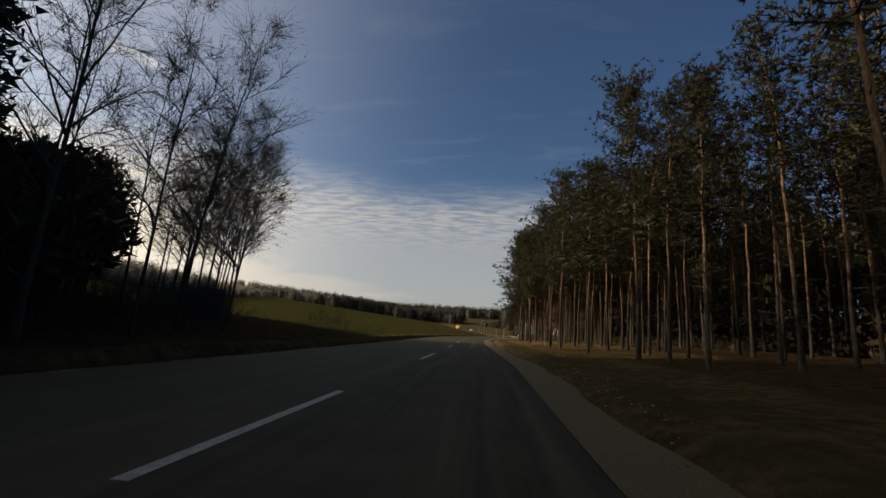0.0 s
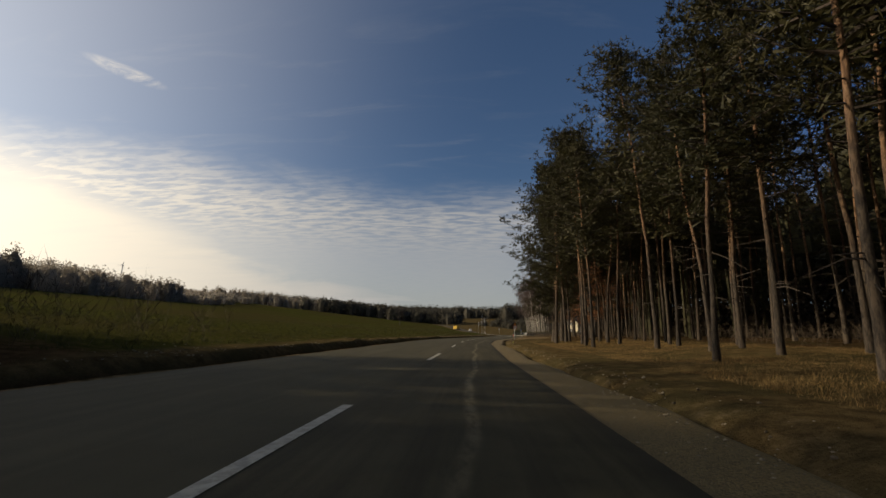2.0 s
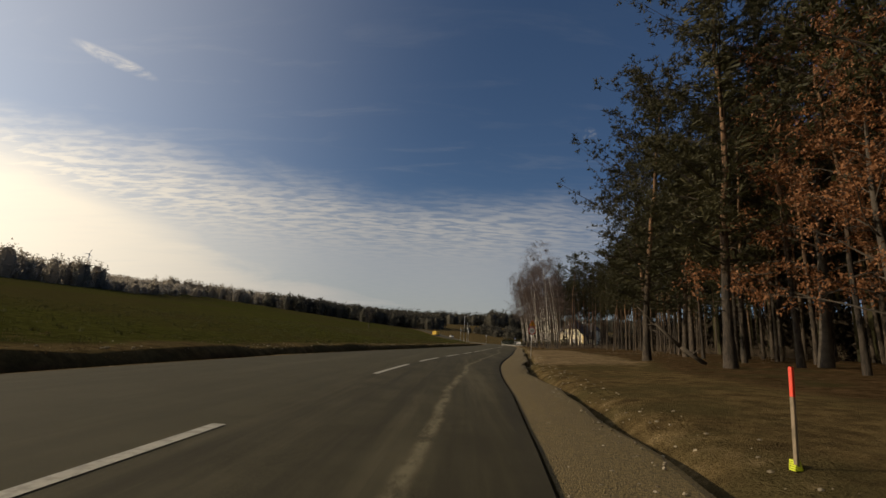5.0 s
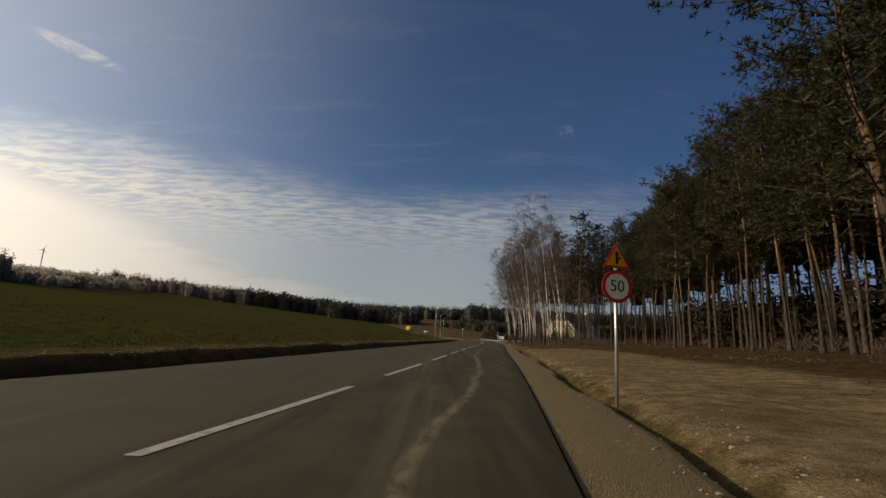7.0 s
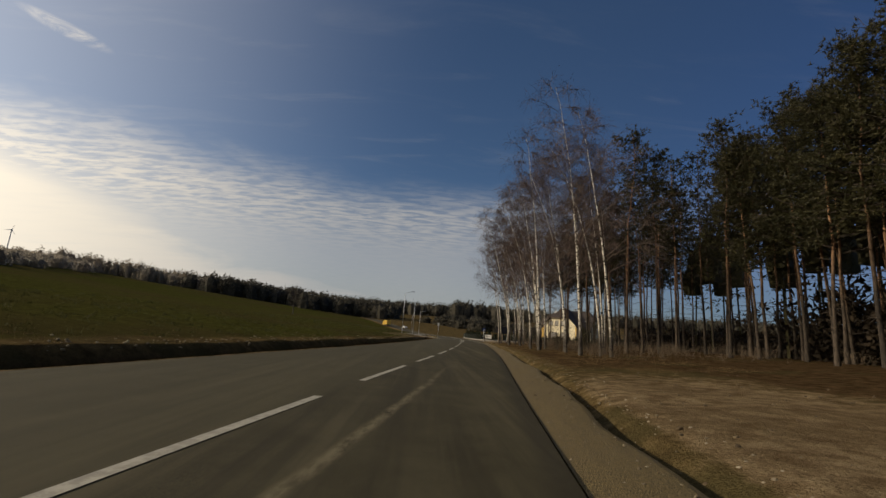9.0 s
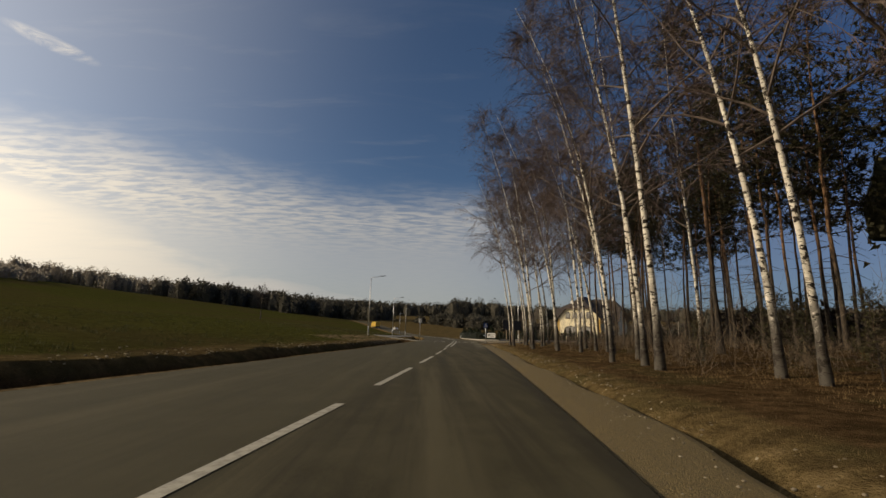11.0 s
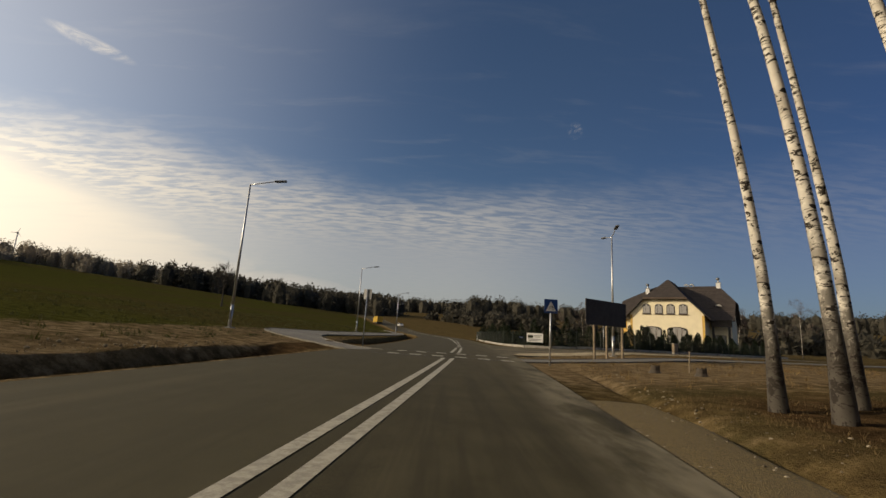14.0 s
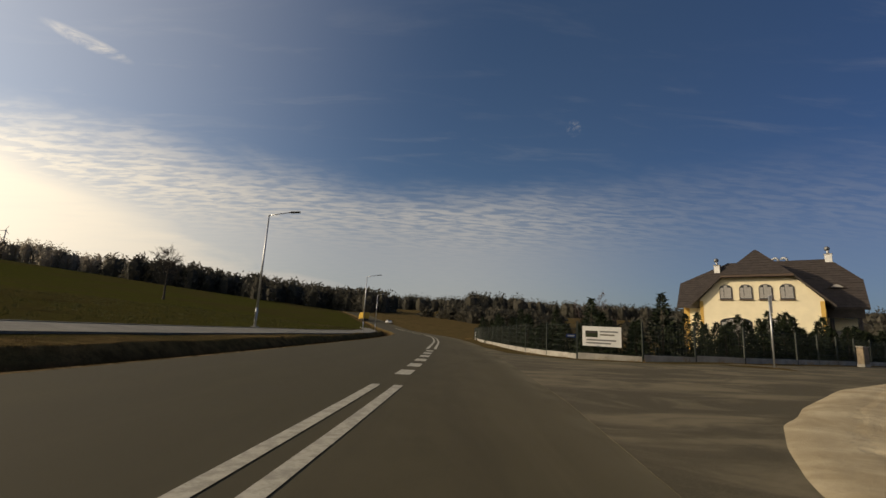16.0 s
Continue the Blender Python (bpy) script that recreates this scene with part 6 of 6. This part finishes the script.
    part("dormer_pane", prism([(-0.5, 0.06), (0.5, 0.06), (0.12, 0.34), (-0.12, 0.34)], 0.02), "curtain", back, "pale dormer window", pose(11.4, 4.685, 7.05))
    # chimneys with metal cowls
    for px, py, z0, z1 in ((1.0, 7.2, 8.2, 10.15), (11.2, 8.0, 9.9, 11.0)):
        ch = part("chimney", bm_box(px - 0.3, px + 0.3, py - 0.3, py + 0.3, z0, z1, bevel=0.015), "sign_white", ob, "white rendered chimney")
        part("chimney_cap", bm_box(px - 0.36, px + 0.36, py - 0.36, py + 0.36, z1 + 0.002, z1 + 0.07, bevel=0.01), "concrete", ch)
        part("flue", bm_rod((px, py, z1 + 0.07), (px, py, z1 + 0.5), 0.12, n=12), "galvanised", ch, "steel flue", smooth=True)
        bm = bmesh.new()
        bmesh.ops.create_uvsphere(bm, u_segments=12, v_segments=8, radius=0.26, matrix=Matrix.Translation((px - 0.05, py, z1 + 0.66)))
        part("cowl", bm, "sign_back", ch, "round metal cowl", smooth=True)
    for px in (6.9, 7.7):
        bm = bmesh.new()
        bend = [(px, 8.3, 9.6), (px, 8.3, 10.65), (px - 0.07, 8.3, 10.83), (px - 0.25, 8.3, 10.92), (px - 0.45, 8.3, 10.85), (px - 0.55, 8.3, 10.7)]
        for p0, p1 in zip(bend, bend[1:]):
            rod(bm, p0, p1, 0.14, n=10)
        part("vent_pipe", bm, "galvanised", ob, "bent steel vent pipe", smooth=True)
    return ob


house()


def cabinet(x, y):
    ob = root("utility_cabinet", "grey utility cabinet standing by the fence", "cabinet", "", pose(x, y, gz(x, y), 0, 0, 25))
    part("plinth", bm_box(-0.3, 0.3, -0.16, 0.16, -0.1, 0.15, bevel=0.01), "concrete", ob)
    part("body", bm_box(-0.28, 0.28, -0.14, 0.14, 0.15, 1.0, bevel=0.012), "old_wood", ob)
    part("door", bm_box(-0.25, 0.25, -0.155, -0.142, 0.2, 0.94, bevel=0.006), "old_wood", ob)
    part("lid", bm_box(-0.31, 0.31, -0.18, 0.17, 1.002, 1.05, bevel=0.012), "concrete", ob)


cabinet(37.0, 222.0)

# ---- distant things ----
def far_tree(x, y, s_, i, label):
    plant("bare_tree", ALDERS[i], ("trunk", "branch_work", "crown"), label, "tree", "", x, y, 40 * i, s_)


FIELD_TREE = birch_meshes(81, 10.5, 0.03, 0.42, 0.38, "bare_bark", "bare_bark", 26, 0.2, 0.9, 3.2, 1.0)
plant("bare_tree", FIELD_TREE, ("trunk", "branch_work", "crown"), "lone bare round-crowned tree in the green field", "tree", "", -49.5, 299.0, 40, 1.0)
for x, y, s_ in [(52, 300, 0.9), (46, 296, 0.8), (75, 270, 0.8), (82, 262, 0.9), (90, 280, 0.8)]:
    plant("birch_tree", BIRCHES[int(x) % 5], ("trunk", "branch_work", "crown"), "bare birch standing beyond the house", "birch tree", "birches beyond the house", x, y, x * 7, s_ * 0.7)


def wind_turbine(x, y, top):
    z = gz(x, y)
    ob = root("wind_turbine", "tall white wind turbine on the far hill", "wind turbine", "", pose(x, y, z, 0, 0, 35))
    h = top - z
    part("tower", bm_rod((0, 0, 0), (0, 0, h), 2.2, 1.2, n=12), "sign_white", ob, smooth=True)
    part("nacelle", bm_box(-1.5, 1.5, -3, 5, h - 1, h + 2.2, bevel=0.4), "sign_white", ob)
    part("hub", bm_rod((0, -4.5, h + 0.6), (0, -3, h + 0.6), 1.0, 1.4, n=12), "sign_white", ob)
    for a in (20, 140, 260):
        bm = bmesh.new()
        rod(bm, (0, 0, 0), (0, 0, 13), 0.9, 0.25, n=6)
        part("blade", bm, "sign_white", ob, "", Matrix.Translation((0, -3.8, h + 0.6)) @ pose(0, 0, 0, 0, a, 0) @ Matrix.Diagonal((1, 0.25, 1, 1)))


wind_turbine(-1045, 1215, 180)
for x, y, top in ((-842, 1385, 126), (-775, 1425, 128)):
    ob = root("radio_mast", "thin steel mast on the far hill", "mast", "far masts", pose(x, y, gz(x, y)))
    part("mast_pole", bm_rod((0, 0, 0), (0, 0, top - gz(x, y)), 1.6, 0.8, n=6), "sign_back", ob)


def wheels(ob, spots, r):
    for x, y in spots:
        w = part("wheel", bm_rod((x - 0.12, y, r), (x + 0.12, y, r), r, n=18), "rubber", ob, "black tyre")
        part("rim", bm_rod((x - 0.125, y, r), (x + 0.125, y, r), r * 0.6, n=12), "galvanised", w)


def lorry(x, y, turn):
    ob = root("lorry", "yellow box lorry standing far along the road", "lorry", "", pose(x, y, gz(x, y) + 0.05, 0, 0, turn))
    part("cargo_box", bm_box(-1.2, 1.2, -4.5, 2.2, 0.95, 3.3, bevel=0.05), "bright_yellow", ob)
    cab = part("cab", bm_box(-1.15, 1.15, 2.3, 4.2, 0.6, 2.8, bevel=0.18), "bright_yellow", ob)
    part("windscreen", bm_box(-1.0, 1.0, 4.18, 4.22, 1.6, 2.5, bevel=0.01), "dark_glass", cab)
    part("chassis", bm_box(-0.9, 0.9, -4.3, 4.0, 0.5, 0.94), "black", ob)
    wheels(ob, [(-1.0, -3), (1.0, -3), (-1.0, 3.2), (1.0, 3.2)], 0.48)


def car(x, y, turn, mat, label):
    ob = root("car", label, "car", "", pose(x, y, gz(x, y) + 0.07, 0, 0, turn))
    body = bmesh.new()
    prof = [(-2.1, 0.35), (2.1, 0.35), (2.15, 0.7), (1.2, 0.92), (0.55, 1.42), (-1.2, 1.45), (-1.9, 0.98), (-2.15, 0.9)]
    f = body.faces.new([body.verts.new((-0.82, a, z)) for a, z in prof])
    r = bmesh.ops.extrude_face_region(body, geom=[f])
    for e in r["geom"]:
        if isinstance(e, bmesh.types.BMVert):
            e.co.x += 1.64
    bmesh.ops.recalc_face_normals(body, faces=list(body.faces))
    bmesh.ops.bevel(body, geom=list(body.edges), offset=0.06, segments=2, affect="EDGES")
    part("body", body, mat, ob)
    for sx in (-1, 1):
        part("headlight", bm_box(sx * 0.66 - 0.14, sx * 0.66 + 0.14, 2.06, 2.17, 0.62, 0.76, bevel=0.02), "sign_white", ob)
        part("side_window", bm_box(sx * 0.825 - 0.006, sx * 0.825 + 0.006, -1.3, 0.7, 0.98, 1.32, bevel=0.003), "dark_glass", ob)
    part("windscreen", prism([(-0.66, 0), (0.66, 0), (0.58, 0.5), (-0.58, 0.5)], 0.02), "dark_glass", ob, "", pose(0, 1.0, 1.0, -52 + 90 - 0, 0, 180))
    wheels(ob, [(-0.76, -1.3), (0.76, -1.3), (-0.76, 1.3), (0.76, 1.3)], 0.31)


lorry(-16.5, 372, 22)
car(-5.0, 360, 200, "car_white", "small white car far along the road")
